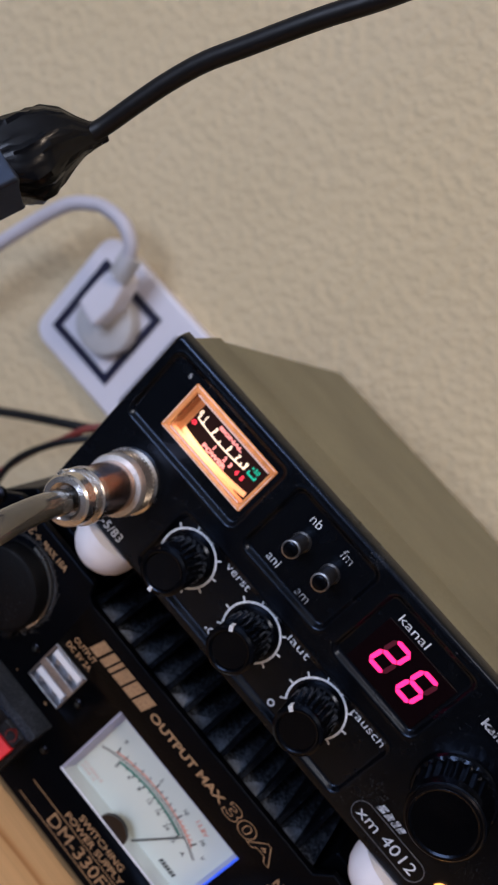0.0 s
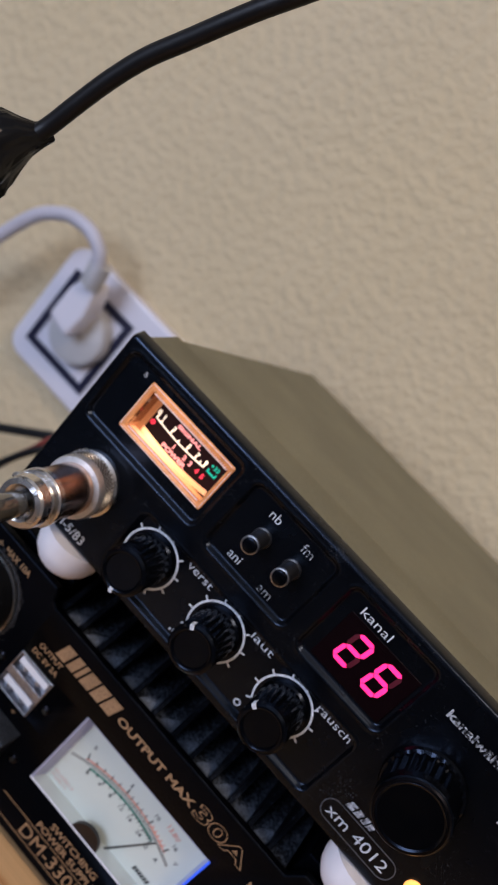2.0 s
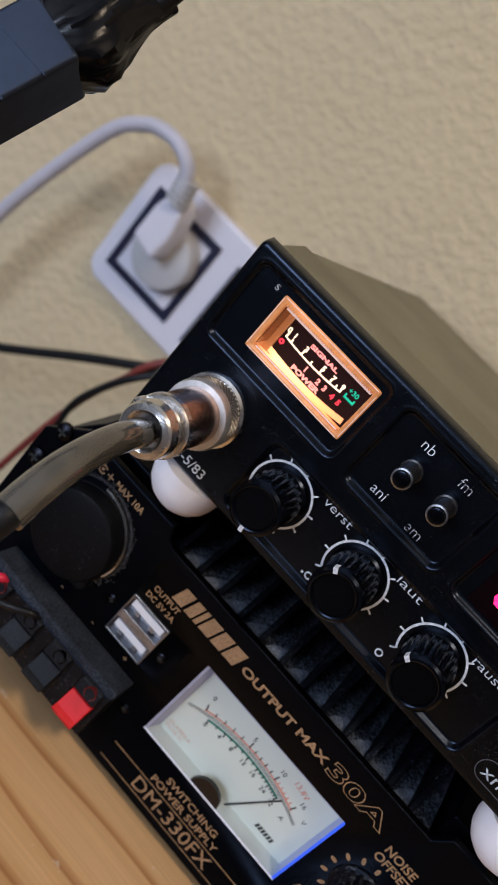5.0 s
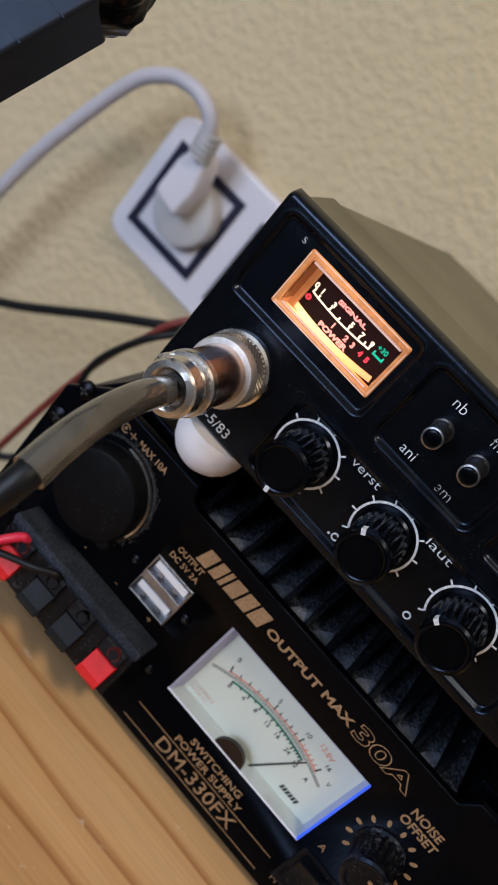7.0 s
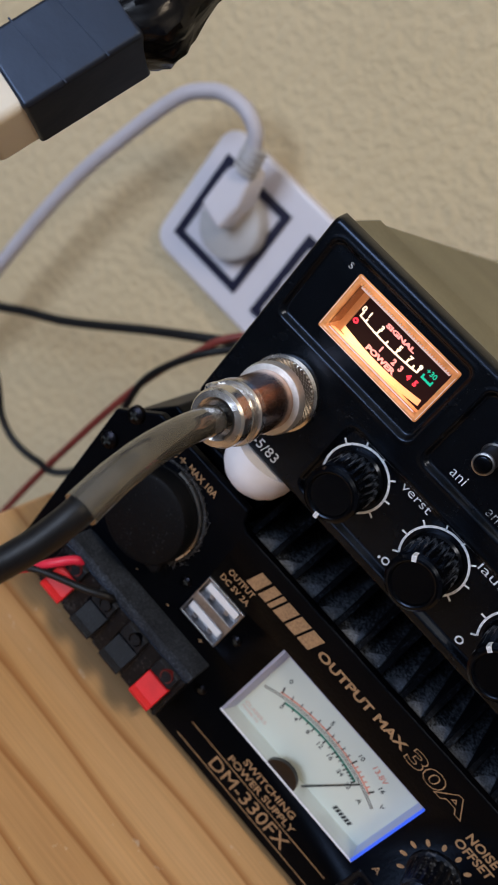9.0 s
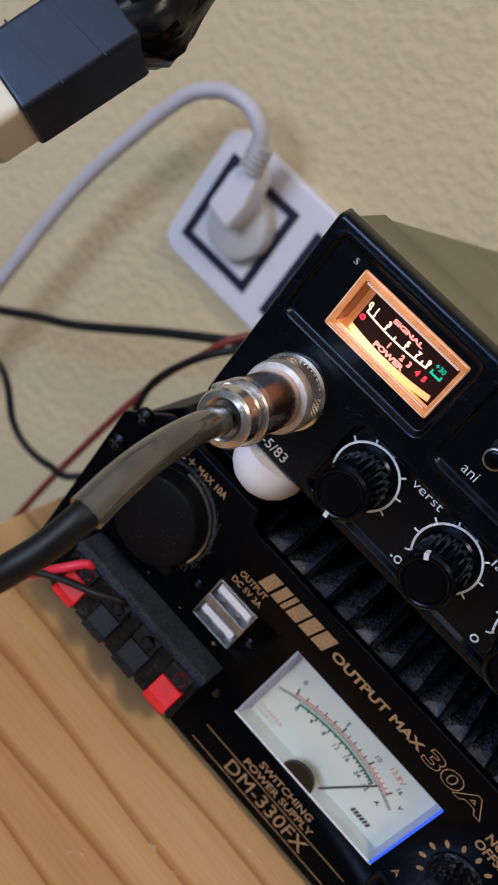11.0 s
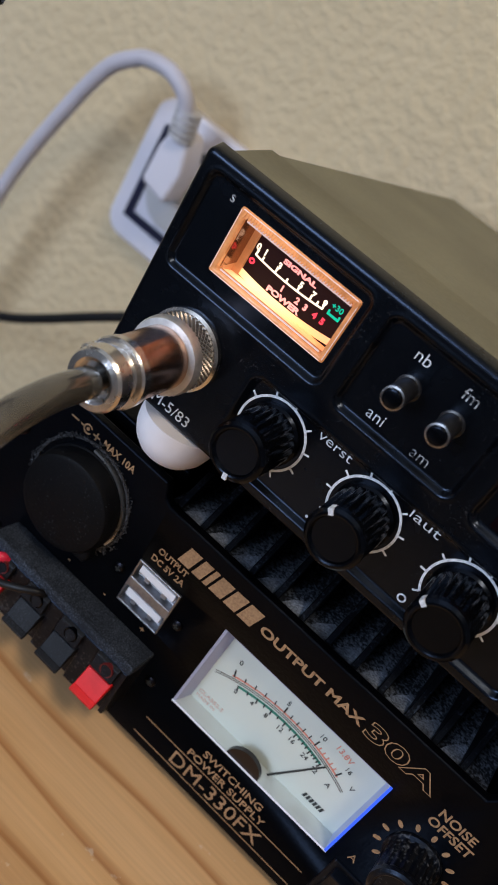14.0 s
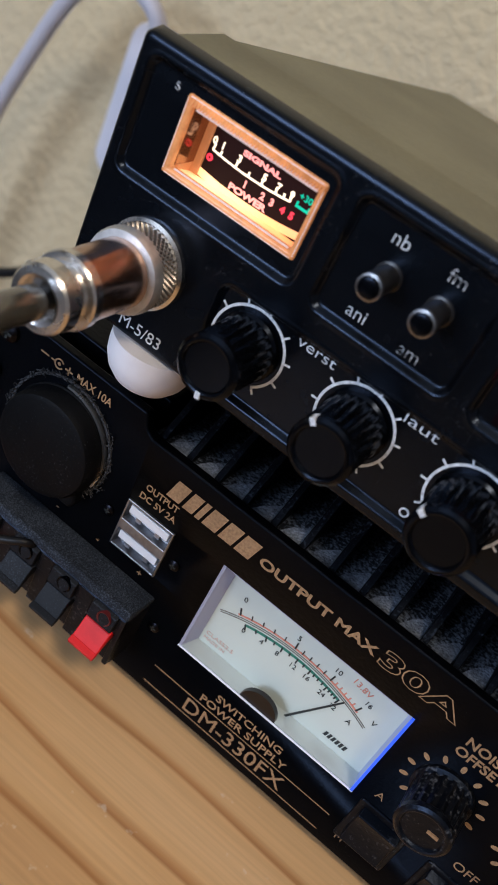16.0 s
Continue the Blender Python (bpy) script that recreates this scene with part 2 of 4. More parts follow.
# ---------------------------------------------------------------- materials
def wall_material():
    m = material("roughcast_wall", (0.60, 0.50, 0.33), 0.92, spec=0.2)
    t = m.node_tree
    b = t.nodes["Principled BSDF"]
    geo = t.nodes.new("ShaderNodeNewGeometry")

    def noise_node(scale, detail, rough=0.5):
        n = t.nodes.new("ShaderNodeTexNoise")
        n.inputs["Scale"].default_value, n.inputs["Detail"].default_value, n.inputs["Roughness"].default_value = scale, detail, rough
        t.links.new(geo.outputs["Position"], n.inputs["Vector"])
        return n

    big, fine, patch = noise_node(185, 3, 0.45), noise_node(620, 2), noise_node(9, 4)
    ramp = t.nodes.new("ShaderNodeMapRange")
    ramp.interpolation_type = "SMOOTHSTEP"
    ramp.inputs["From Min"].default_value, ramp.inputs["From Max"].default_value = 0.36, 0.66
    t.links.new(big.outputs["Fac"], ramp.inputs["Value"])
    h = t.nodes.new("ShaderNodeMath")
    h.operation = "MULTIPLY_ADD"
    h.inputs[1].default_value = 0.30
    t.links.new(fine.outputs["Fac"], h.inputs[0])
    t.links.new(ramp.outputs["Result"], h.inputs[2])
    bp = t.nodes.new("ShaderNodeBump")
    bp.inputs["Strength"].default_value, bp.inputs["Distance"].default_value = 0.34, 0.002
    t.links.new(h.outputs[0], bp.inputs["Height"])
    t.links.new(bp.outputs["Normal"], b.inputs["Normal"])
    mix = t.nodes.new("ShaderNodeMix")
    mix.data_type = "RGBA"
    mix.inputs["A"].default_value, mix.inputs["B"].default_value = (0.60, 0.478, 0.288, 1), (0.66, 0.543, 0.362, 1)
    t.links.new(patch.outputs["Fac"], mix.inputs["Factor"])
    t.links.new(mix.outputs["Result"], b.inputs["Base Color"])
    return m


def pine_material():
    m = material("pine", (0.55, 0.33, 0.15), 0.4, spec=0.35)
    t = m.node_tree
    b = t.nodes["Principled BSDF"]
    geo = t.nodes.new("ShaderNodeNewGeometry")

    def streaks(sx, sy, detail, distort, offset=0.0):
        mp = t.nodes.new("ShaderNodeMapping")
        mp.inputs["Scale"].default_value = (sx, sy, sy)
        mp.inputs["Location"].default_value = (offset, offset, 0)
        t.links.new(geo.outputs["Position"], mp.inputs["Vector"])
        n = t.nodes.new("ShaderNodeTexNoise")
        n.inputs["Scale"].default_value, n.inputs["Detail"].default_value, n.inputs["Distortion"].default_value = 1.0, detail, distort
        t.links.new(mp.outputs["Vector"], n.inputs["Vector"])
        return n

    bands, lines, fibre, patch = streaks(3.0, 34, 2, 0.5), streaks(4.0, 12, 2, 0.4, 3.0), streaks(30, 900, 3, 0.0), streaks(9, 20, 3, 0.3, 7.0)
    ramp = t.nodes.new("ShaderNodeValToRGB")
    e = ramp.color_ramp.elements
    e[0].position, e[0].color = 0.30, (0.57, 0.325, 0.142, 1)
    e[1].position, e[1].color = 0.70, (0.68, 0.435, 0.225, 1)
    mid = e.new(0.46)
    mid.color = (0.64, 0.385, 0.175, 1)
    t.links.new(bands.outputs["Fac"], ramp.inputs["Fac"])
    last = ramp.outputs["Color"]
    # growth rings: a sharp dark line, then a slow return to the pale wood
    sep = t.nodes.new("ShaderNodeSeparateXYZ")
    t.links.new(geo.outputs["Position"], sep.inputs[0])
    wave = t.nodes.new("ShaderNodeMath")
    wave.operation = "MULTIPLY"
    wave.inputs[1].default_value = 3.2
    t.links.new(lines.outputs["Fac"], wave.inputs[0])
    row = t.nodes.new("ShaderNodeMath")
    row.operation = "MULTIPLY_ADD"
    row.inputs[1].default_value = 62.0
    t.links.new(sep.outputs["Y"], row.inputs[0])
    t.links.new(wave.outputs[0], row.inputs[2])
    fract = t.nodes.new("ShaderNodeMath")
    fract.operation = "FRACT"
    t.links.new(row.outputs[0], fract.inputs[0])
    ring = t.nodes.new("ShaderNodeValToRGB")
    g = ring.color_ramp.elements
    g[0].position, g[0].color = 0.0, (0.93, 0.90, 0.86, 1)
    g[1].position, g[1].color = 1.0, (0.93, 0.90, 0.86, 1)
    for p, c in ((0.05, (0.60, 0.46, 0.35)), (0.09, (0.68, 0.55, 0.44)), (0.22, (0.98, 0.97, 0.95)), (0.7, (1.0, 1.0, 1.0))):
        s = g.new(p)
        s.color = (*c, 1)
    t.links.new(fract.outputs[0], ring.inputs["Fac"])
    tone = t.nodes.new("ShaderNodeMix")
    tone.data_type, tone.blend_type = "RGBA", "MULTIPLY"
    tone.inputs["Factor"].default_value = 0.95
    t.links.new(last, tone.inputs["A"])
    t.links.new(ring.outputs["Color"], tone.inputs["B"])
    last = tone.outputs["Result"]
    for n, f0, f1, t0, t1 in ((fibre, 0.3, 0.7, 0.93, 1.05), (patch, 0.3, 0.7, 0.88, 1.08)):
        r = t.nodes.new("ShaderNodeMapRange")
        r.inputs["From Min"].default_value, r.inputs["From Max"].default_value = f0, f1
        r.inputs["To Min"].default_value, r.inputs["To Max"].default_value = t0, t1
        t.links.new(n.outputs[0], r.inputs["Value"])
        mix = t.nodes.new("ShaderNodeMix")
        mix.data_type, mix.blend_type = "RGBA", "MULTIPLY"
        mix.inputs["Factor"].default_value = 1.0
        t.links.new(last, mix.inputs["A"])
        t.links.new(r.outputs["Result"], mix.inputs["B"])
        last = mix.outputs["Result"]
    fleck = t.nodes.new("ShaderNodeTexNoise")
    fleck.inputs["Scale"].default_value, fleck.inputs["Detail"].default_value = 210, 3
    t.links.new(geo.outputs["Position"], fleck.inputs["Vector"])
    few = t.nodes.new("ShaderNodeMapRange")
    few.inputs["From Min"].default_value, few.inputs["From Max"].default_value = 0.70, 0.78
    few.inputs["To Max"].default_value = 0.4
    t.links.new(fleck.outputs["Fac"], few.inputs["Value"])
    pale = t.nodes.new("ShaderNodeMix")
    pale.data_type = "RGBA"
    pale.inputs["B"].default_value = (0.78, 0.68, 0.55, 1)
    t.links.new(few.outputs["Result"], pale.inputs["Factor"])
    t.links.new(last, pale.inputs["A"])
    t.links.new(pale.outputs["Result"], b.inputs["Base Color"])
    bp = t.nodes.new("ShaderNodeBump")
    bp.inputs["Strength"].default_value, bp.inputs["Distance"].default_value = 0.12, 0.0005
    t.links.new(bands.outputs["Fac"], bp.inputs["Height"])
    t.links.new(bp.outputs["Normal"], b.inputs["Normal"])
    return m


WALL = wall_material()
PINE = pine_material()
ROOM = material("room_paint", (0.27, 0.27, 0.285), 0.9, vary=0.03, grain=60, stain=0.05, stain_scale=2)
FLOOR = material("floor_laminate", (0.035, 0.027, 0.02), 0.5, vary=0.15, grain=30, stain=0.2, stain_scale=3)
CEILING = material("ceiling_paint", (0.78, 0.76, 0.72), 0.9, vary=0.03, grain=50)
GLASS = material("window_glass", (1, 1, 1), 0.0, alpha_glass=True)
FRAME_WHITE = material("white_window_frame", (0.8, 0.8, 0.79), 0.4)
BEZEL = dusty("black_moulded_plastic", (0.0008, 0.001, 0.0016), 0.26, amount=0.5, specks=2600, edge=0.75, spec=0.37, relief=0.02)
KNOB = dusty("glossy_black_knob", (0.0008, 0.0009, 0.0014), 0.2, amount=0.35, specks=1800, edge=0.79, spec=0.24, relief=0.02)
CASE = material("olive_grey_lacquer", (0.172, 0.160, 0.100), 0.5, vary=0.08, grain=900, stain=0.17, stain_scale=30, bump=0.05, bump_scale=1500)
PANEL = dusty("black_enamel_panel", (0.0009, 0.001, 0.0016), 0.36, amount=0.3, specks=1900, edge=0.78, spec=0.10)
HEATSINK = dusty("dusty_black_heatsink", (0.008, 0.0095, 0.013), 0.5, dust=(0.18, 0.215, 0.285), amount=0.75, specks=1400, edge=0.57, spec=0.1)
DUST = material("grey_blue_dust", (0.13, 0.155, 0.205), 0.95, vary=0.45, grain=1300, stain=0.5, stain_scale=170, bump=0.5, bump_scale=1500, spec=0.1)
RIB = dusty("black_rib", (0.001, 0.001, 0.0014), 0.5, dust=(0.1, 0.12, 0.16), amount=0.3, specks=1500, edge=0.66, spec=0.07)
BLACK = dusty("black_abs", (0.002, 0.0024, 0.0038), 0.34, amount=0.3, specks=1100, edge=0.68)
LEVER = dusty("dusty_black_lever", (0.0035, 0.0045, 0.007), 0.5, dust=(0.10, 0.12, 0.16), amount=0.35, specks=2400, edge=0.66, spec=0.2)
FELT = dusty("dusty_black_block", (0.016, 0.019, 0.026), 0.85, dust=(0.12, 0.145, 0.19), amount=0.55, specks=2800, edge=0.60, spec=0.12)
RUBBER = dusty("black_rubber_cap", (0.002, 0.0022, 0.003), 0.55, amount=0.2, specks=1500, edge=0.72, spec=0.12)
LINT = dusty("lint_ring", (0.008, 0.008, 0.009), 0.9, dust=(0.14, 0.14, 0.15), amount=0.6, specks=2200, edge=0.55)
GOLD = material("bronze_print", (0.32, 0.19, 0.098), 0.5, vary=0.25, grain=1400, stain=0.12, stain_scale=200)
WHITE_PRINT = material("white_print", (0.64, 0.66, 0.70), 0.6, vary=0.25, grain=1500)
DIM_PRINT = material("dim_grey_print", (0.09, 0.09, 0.1), 0.6, vary=0.3, grain=1500)
WORN_PRINT = dusty("worn_white_print", (0.004, 0.004, 0.005), 0.6, dust=(0.62, 0.64, 0.68), amount=0.95, specks=1300, edge=0.55)
CHROME = material("scratched_nickel", (0.72, 0.70, 0.68), 0.26, 1.0, vary=0.1, grain=700, rvary=0.08, bump=0.04, bump_scale=1500)
KNURL = material("knurled_nickel", (0.24, 0.215, 0.195), 0.35, 1.0, vary=0.2, grain=900)
SATIN = material("satin_nickel", (0.72, 0.71, 0.70), 0.48, 0.9, vary=0.12, grain=500, rvary=0.08, bump=0.04, bump_scale=1500)
# the copper tone paints the lit dial's orange reflection onto plain nickel
AMBER_NICKEL = material("nickel_with_dial_reflection", (0.50, 0.33, 0.25), 0.24, 1.0, vary=0.1, grain=300, rvary=0.06)
STEEL = material("bright_steel_shell", (0.62, 0.60, 0.57), 0.28, 1.0, rvary=0.08)
USB_STEEL = material("dull_steel_shell", (0.36, 0.37, 0.40), 0.38, 1.0, vary=0.2, grain=600, rvary=0.08)
SWITCH = material("grey_black_switch", (0.012, 0.012, 0.014), 0.3, vary=0.2, grain=600, spec=0.5)
HUB = material("dark_brown_pivot_cover", (0.006, 0.004, 0.004), 0.28, vary=0.3, grain=300)
RING = material("worn_switch_ring", (0.30, 0.30, 0.31), 0.32, 1.0, vary=0.4, grain=900)
SCREW = material("blackened_steel", (0.014, 0.014, 0.018), 0.34, 1.0)
TONGUE = material("white_usb_tongue", (0.78, 0.79, 0.84), 0.45)
WHITE = material("white_plastic", (0.70, 0.68, 0.75), 0.35, vary=0.02, grain=60)
FOOT = material("white_silicone_foot", (0.86, 0.84, 0.88), 0.5, vary=0.03, grain=200)
PLUG = material("grey_white_plug", (0.52, 0.51, 0.52), 0.4, vary=0.03, grain=100)
NAVY = material("navy_frame_insert", (0.010, 0.011, 0.035), 0.35)
WHITE_CABLE = material("white_pvc_cable", (0.52, 0.50, 0.56), 0.45, vary=0.05, grain=80)
BLACK_CABLE = material("black_pvc_cable", (0.005, 0.005, 0.006), 0.45, vary=0.2, grain=200, bump=0.08, bump_scale=400, spec=0.3)
SLEEVE = material("smoky_heat_shrink", (0.25, 0.232, 0.195), 0.17, vary=0.35, grain=45, stain=0.3, stain_scale=130, coat=0.8)
SLEEVE.node_tree.nodes["Principled BSDF"].inputs["Transmission Weight"].default_value = 0.72
RED_WIRE = material("red_pvc_wire", (0.68, 0.02, 0.055), 0.4, vary=0.1, grain=150)
DULL_RED = material("brown_red_wire", (0.20, 0.03, 0.022), 0.5, vary=0.15, grain=150)
RED_TAB = material("red_lever_plastic", (0.66, 0.014, 0.016), 0.45, vary=0.1, grain=300, spec=0.25)
RED_HOLE = material("dark_red_socket", (0.09, 0.006, 0.007), 0.5, vary=0.3, grain=600)
TAPE = material("black_insulating_tape", (0.005, 0.006, 0.011), 0.44, bump=0.2, bump_scale=120, rvary=0.06, spec=0.85)
# same tape, darker and less specular where it mirrors less of the window
SHADED_TAPE = material("shaded_black_tape", (0.003, 0.0034, 0.005), 0.24, bump=0.12, bump_scale=160, rvary=0.06, spec=0.22)
IVORY = material("ivory_plastic_box", (0.72, 0.66, 0.55), 0.45, vary=0.03, grain=90)
METER_FACE = material("white_meter_dial", (0.60, 0.65, 0.59), 0.6)
METER_SIDE = material("frosted_meter_wall", (0.34, 0.34, 0.40), 0.4, emit=(0.2, 0.26, 0.8), strength=0.05)
METER_TINT = material("blue_tinted_meter_wall", (0.34, 0.38, 0.55), 0.3, emit=(0.16, 0.28, 1.0), strength=0.09)
METER_SHELF = material("glossy_meter_shelf", (0.56, 0.61, 0.60), 0.3, 0.3)
METER_BLUE = material("blue_lit_edge", (0.02, 0.06, 0.4), 0.4, emit=(0.05, 0.15, 1.0), strength=0.6)
METER_LIP = material("clear_lit_lip", (0.75, 0.76, 0.82), 0.3, emit=(0.7, 0.75, 1.0), strength=0.1)
DIAL_BLACK = material("dial_print_black", (0.02, 0.025, 0.025), 0.6)
DIAL_ARC = material("dial_print_brown", (0.16, 0.13, 0.10), 0.6)
DIAL_RED = material("dial_print_red", (0.68, 0.25, 0.17), 0.6)
FAINT_RED = material("faint_red_print", (0.64, 0.44, 0.37), 0.6)
DIAL_GREEN = material("dial_print_green", (0.03, 0.2, 0.14), 0.6)
# frame and reflector emit by themselves, in place of a bulb in the meter
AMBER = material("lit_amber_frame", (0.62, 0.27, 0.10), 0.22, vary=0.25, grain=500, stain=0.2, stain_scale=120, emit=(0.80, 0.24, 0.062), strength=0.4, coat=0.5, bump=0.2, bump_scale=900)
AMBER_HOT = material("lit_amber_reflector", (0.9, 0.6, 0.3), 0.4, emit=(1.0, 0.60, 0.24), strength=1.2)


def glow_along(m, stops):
    """Paints into the emission the falloff along x of a small bulb, not built, behind the lower left of the dial; stops
    of (x in mm, colour).
    """
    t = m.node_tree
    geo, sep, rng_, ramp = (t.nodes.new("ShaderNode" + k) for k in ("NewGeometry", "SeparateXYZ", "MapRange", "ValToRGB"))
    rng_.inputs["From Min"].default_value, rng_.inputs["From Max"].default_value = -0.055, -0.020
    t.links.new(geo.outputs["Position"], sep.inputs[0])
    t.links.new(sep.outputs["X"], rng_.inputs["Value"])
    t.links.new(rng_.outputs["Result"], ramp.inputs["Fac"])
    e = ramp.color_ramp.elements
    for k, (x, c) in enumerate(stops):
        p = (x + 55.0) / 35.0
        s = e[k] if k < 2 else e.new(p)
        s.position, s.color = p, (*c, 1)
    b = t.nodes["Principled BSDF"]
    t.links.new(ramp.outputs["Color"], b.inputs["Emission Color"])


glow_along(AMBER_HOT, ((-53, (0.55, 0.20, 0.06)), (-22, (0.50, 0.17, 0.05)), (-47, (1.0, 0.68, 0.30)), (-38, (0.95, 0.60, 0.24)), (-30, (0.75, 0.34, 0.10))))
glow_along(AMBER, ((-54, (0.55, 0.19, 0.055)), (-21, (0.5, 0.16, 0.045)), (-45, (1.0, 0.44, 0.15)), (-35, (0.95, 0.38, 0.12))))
# the chamber walls emit a little, for the light bounced inside
AMBER_DIM = material("dim_amber_wall", (0.5, 0.25, 0.12), 0.3, vary=0.2, grain=300, emit=(0.9, 0.33, 0.11), strength=0.26)
MIRROR = material("dark_amber_side_wall", (0.26, 0.12, 0.06), 0.14, 0.7, emit=(0.8, 0.24, 0.07), strength=0.03)
CARD = material("dark_dial_card", (0.006, 0.003, 0.003), 0.6, spec=0.1, emit=(0.10, 0.02, 0.015), strength=0.12)
LIT_WHITE = material("lit_dial_white", (0.8, 0.75, 0.6), 0.5, emit=(1.0, 0.80, 0.52), strength=1.1)
LIT_RED = material("lit_dial_red", (0.8, 0.05, 0.05), 0.5, emit=(1.0, 0.03, 0.07), strength=1.1)
LIT_PINK = material("lit_dial_pink", (0.8, 0.4, 0.35), 0.5, emit=(1.0, 0.27, 0.22), strength=1.0)
LIT_GREEN = material("lit_dial_green", (0.0, 0.4, 0.25), 0.5, emit=(0.0, 0.42, 0.22), strength=0.9)
CLEAR = material("clear_guide_and_glint", (0.75, 0.62, 0.58), 0.12, emit=(0.72, 0.48, 0.42), strength=0.35)
SEG_ON = material("lit_segment", (0.9, 0.05, 0.25), 0.4, emit=(1.0, 0.010, 0.11), strength=2.2)
SEG_OFF = material("unlit_segment", (0.07, 0.004, 0.014), 0.4, emit=(0.5, 0.01, 0.05), strength=0.035)
DISPLAY = material("dark_red_display_window", (0.004, 0.001, 0.002), 0.2, spec=0.2)
LED_ORANGE = material("lit_orange_lamp", (1.0, 0.5, 0.15), 0.3, emit=(1.0, 0.40, 0.07), strength=1.7)

# the daylight's blue sheen on black surfaces, put into their specular colour
for m in (BEZEL, KNOB, PANEL, BLACK, TAPE, HEATSINK, RIB):
    m.node_tree.nodes["Principled BSDF"].inputs["Specular Tint"].default_value = (0.54, 0.69, 1.0, 1)

# ---------------------------------------------------------------- the room
X0, X1, Y0, Y1, Z0, Z1 = -1900, 1900, -2400, 200, -750, 1700
structure("wall_north", box(X0 - 100, X1 + 100, Y1, Y1 + 120, Z0, Z1), WALL, "cream yellow roughcast plaster wall", "wall")
structure("wall_west", box(X0 - 100, X0, Y0, Y1, Z0, Z1), ROOM, "dim grey plaster wall", "wall")
structure("wall_east", box(X1, X1 + 100, Y0, Y1, Z0, Z1), ROOM, "dim grey plaster wall", "wall")
WX0, WX1, WZ0, WZ1 = -1600, -300, 200, 1500
south = box(X0 - 100, WX0, Y0 - 120, Y0, Z0, Z1)
box(WX1, X1 + 100, Y0 - 120, Y0, Z0, Z1, south)
box(WX0, WX1, Y0 - 120, Y0, Z0, WZ0, south)
box(WX0, WX1, Y0 - 120, Y0, WZ1, Z1, south)
structure("wall_south", south, ROOM, "dim grey plaster wall with a window opening", "wall")
structure("floor", box(X0 - 100, X1 + 100, Y0 - 120, Y1 + 120, Z0 - 80, Z0), FLOOR, "brown laminate floor", "floor")
structure("ceiling", box(X0 - 100, X1 + 100, Y0 - 120, Y1 + 120, Z1, Z1 + 80), CEILING, "white painted ceiling", "ceiling")
win = thing("window_1", (WX0, Y0 - 50, WZ0), "white framed window with clear panes", "window", kind="structure")
wf = box(WX0, WX0 + 60, Y0 - 90, Y0 - 40, WZ0, WZ1)
box(WX1 - 60, WX1, Y0 - 90, Y0 - 40, WZ0, WZ1, wf)
box(WX0 + 60, WX1 - 60, Y0 - 90, Y0 - 40, WZ0, WZ0 + 60, wf)
box(WX0 + 60, WX1 - 60, Y0 - 90, Y0 - 40, WZ1 - 60, WZ1, wf)
part("window_frame", wf, FRAME_WHITE, win)
pane = part("pane", box(WX0 + 60, WX1 - 60, Y0 - 68, Y0 - 64, WZ0 + 60, WZ1 - 60), GLASS, win)
pane.visible_shadow = False

# ---------------------------------------------------------------- table
TABLE = -12.0
table = thing("wooden_table", (400, -150, Z0), "varnished knotty pine table with a thick top", "table")
part("tabletop", box(-97.5, 900, -200, 185, TABLE - 28, TABLE), PINE, table, bevel=2.0, seg=3)
for lx in (-95, 840):
    for ly in (-190, 125):
        part("leg", box(lx, lx + 55, ly, ly + 55, Z0, TABLE - 28), PINE, table, bevel=3)

# ---------------------------------------------------------------- power supply
PX0, PX1, PB, PT = -82.5, 113.0, -8.5, 67.0
psu = thing("power_supply", (15, 80, TABLE), "black bench power supply with an analogue meter, on the pine table", "power supply")
body = prism([(PX0 + 2, PB + 1), (PX1 - 2, PB + 1), (PX1 - 2, 55), (PX1 - 12, 66.8), (72, 66.8), (72, 52), (-34, 52), (-34, 66.8), (-72, 66.8), (PX0 + 2, 56)], 9.6, 165)
box(PX0 + 2, -3, 3.0, 9.6, PB + 1, 52, body)
box(58, PX1 - 2, 3.0, 9.6, PB + 1, 52, body)
part("housing", body, PANEL, psu, "black sheet metal housing", bevel=0.8)
panel_outline = [(PX0, PB), (PX1, PB), (PX1, 56), (PX1 - 11, PT), (74, PT), (70.5, 61.8), (-30.5, 61.8), (-32.8, 63.2), (-34.2, PT), (-71, PT), (PX0, 57)]


# the front panel, with its meter opening and socket opening cut through
front = part("front_panel", prism(panel_outline, 0, 3.2), PANEL, psu, bevel=0.7)
hole = box(-0.9, 54.9, -5, 8, 13.7, 45.3)
box(-29.4, -15.0, -5, 8, 27.6, 43.0, hole)
cut = new("cutter", mesh_of(hole, None))
mod = front.modifiers.new("opening", "BOOLEAN")
mod.operation, mod.object, mod.solver = "DIFFERENCE", cut, "EXACT"
bpy.context.view_layer.update()
baked = bpy.data.meshes.new_from_object(front.evaluated_get(bpy.context.evaluated_depsgraph_get()))
front.modifiers.clear()
front.data = baked
bpy.data.objects.remove(cut)
for fx in (-70, 98):
    for fy in (14, 150):
        part("foot", lathe([(0, 7), (3, 6.6), (4.5, 5.8)], 0, 0, 24, frame_m=Matrix.Translation((fx, fy, PB + 1)) @ Matrix.Rotation(radians(-90), 4, "X")), BLACK, psu, "black rubber foot")
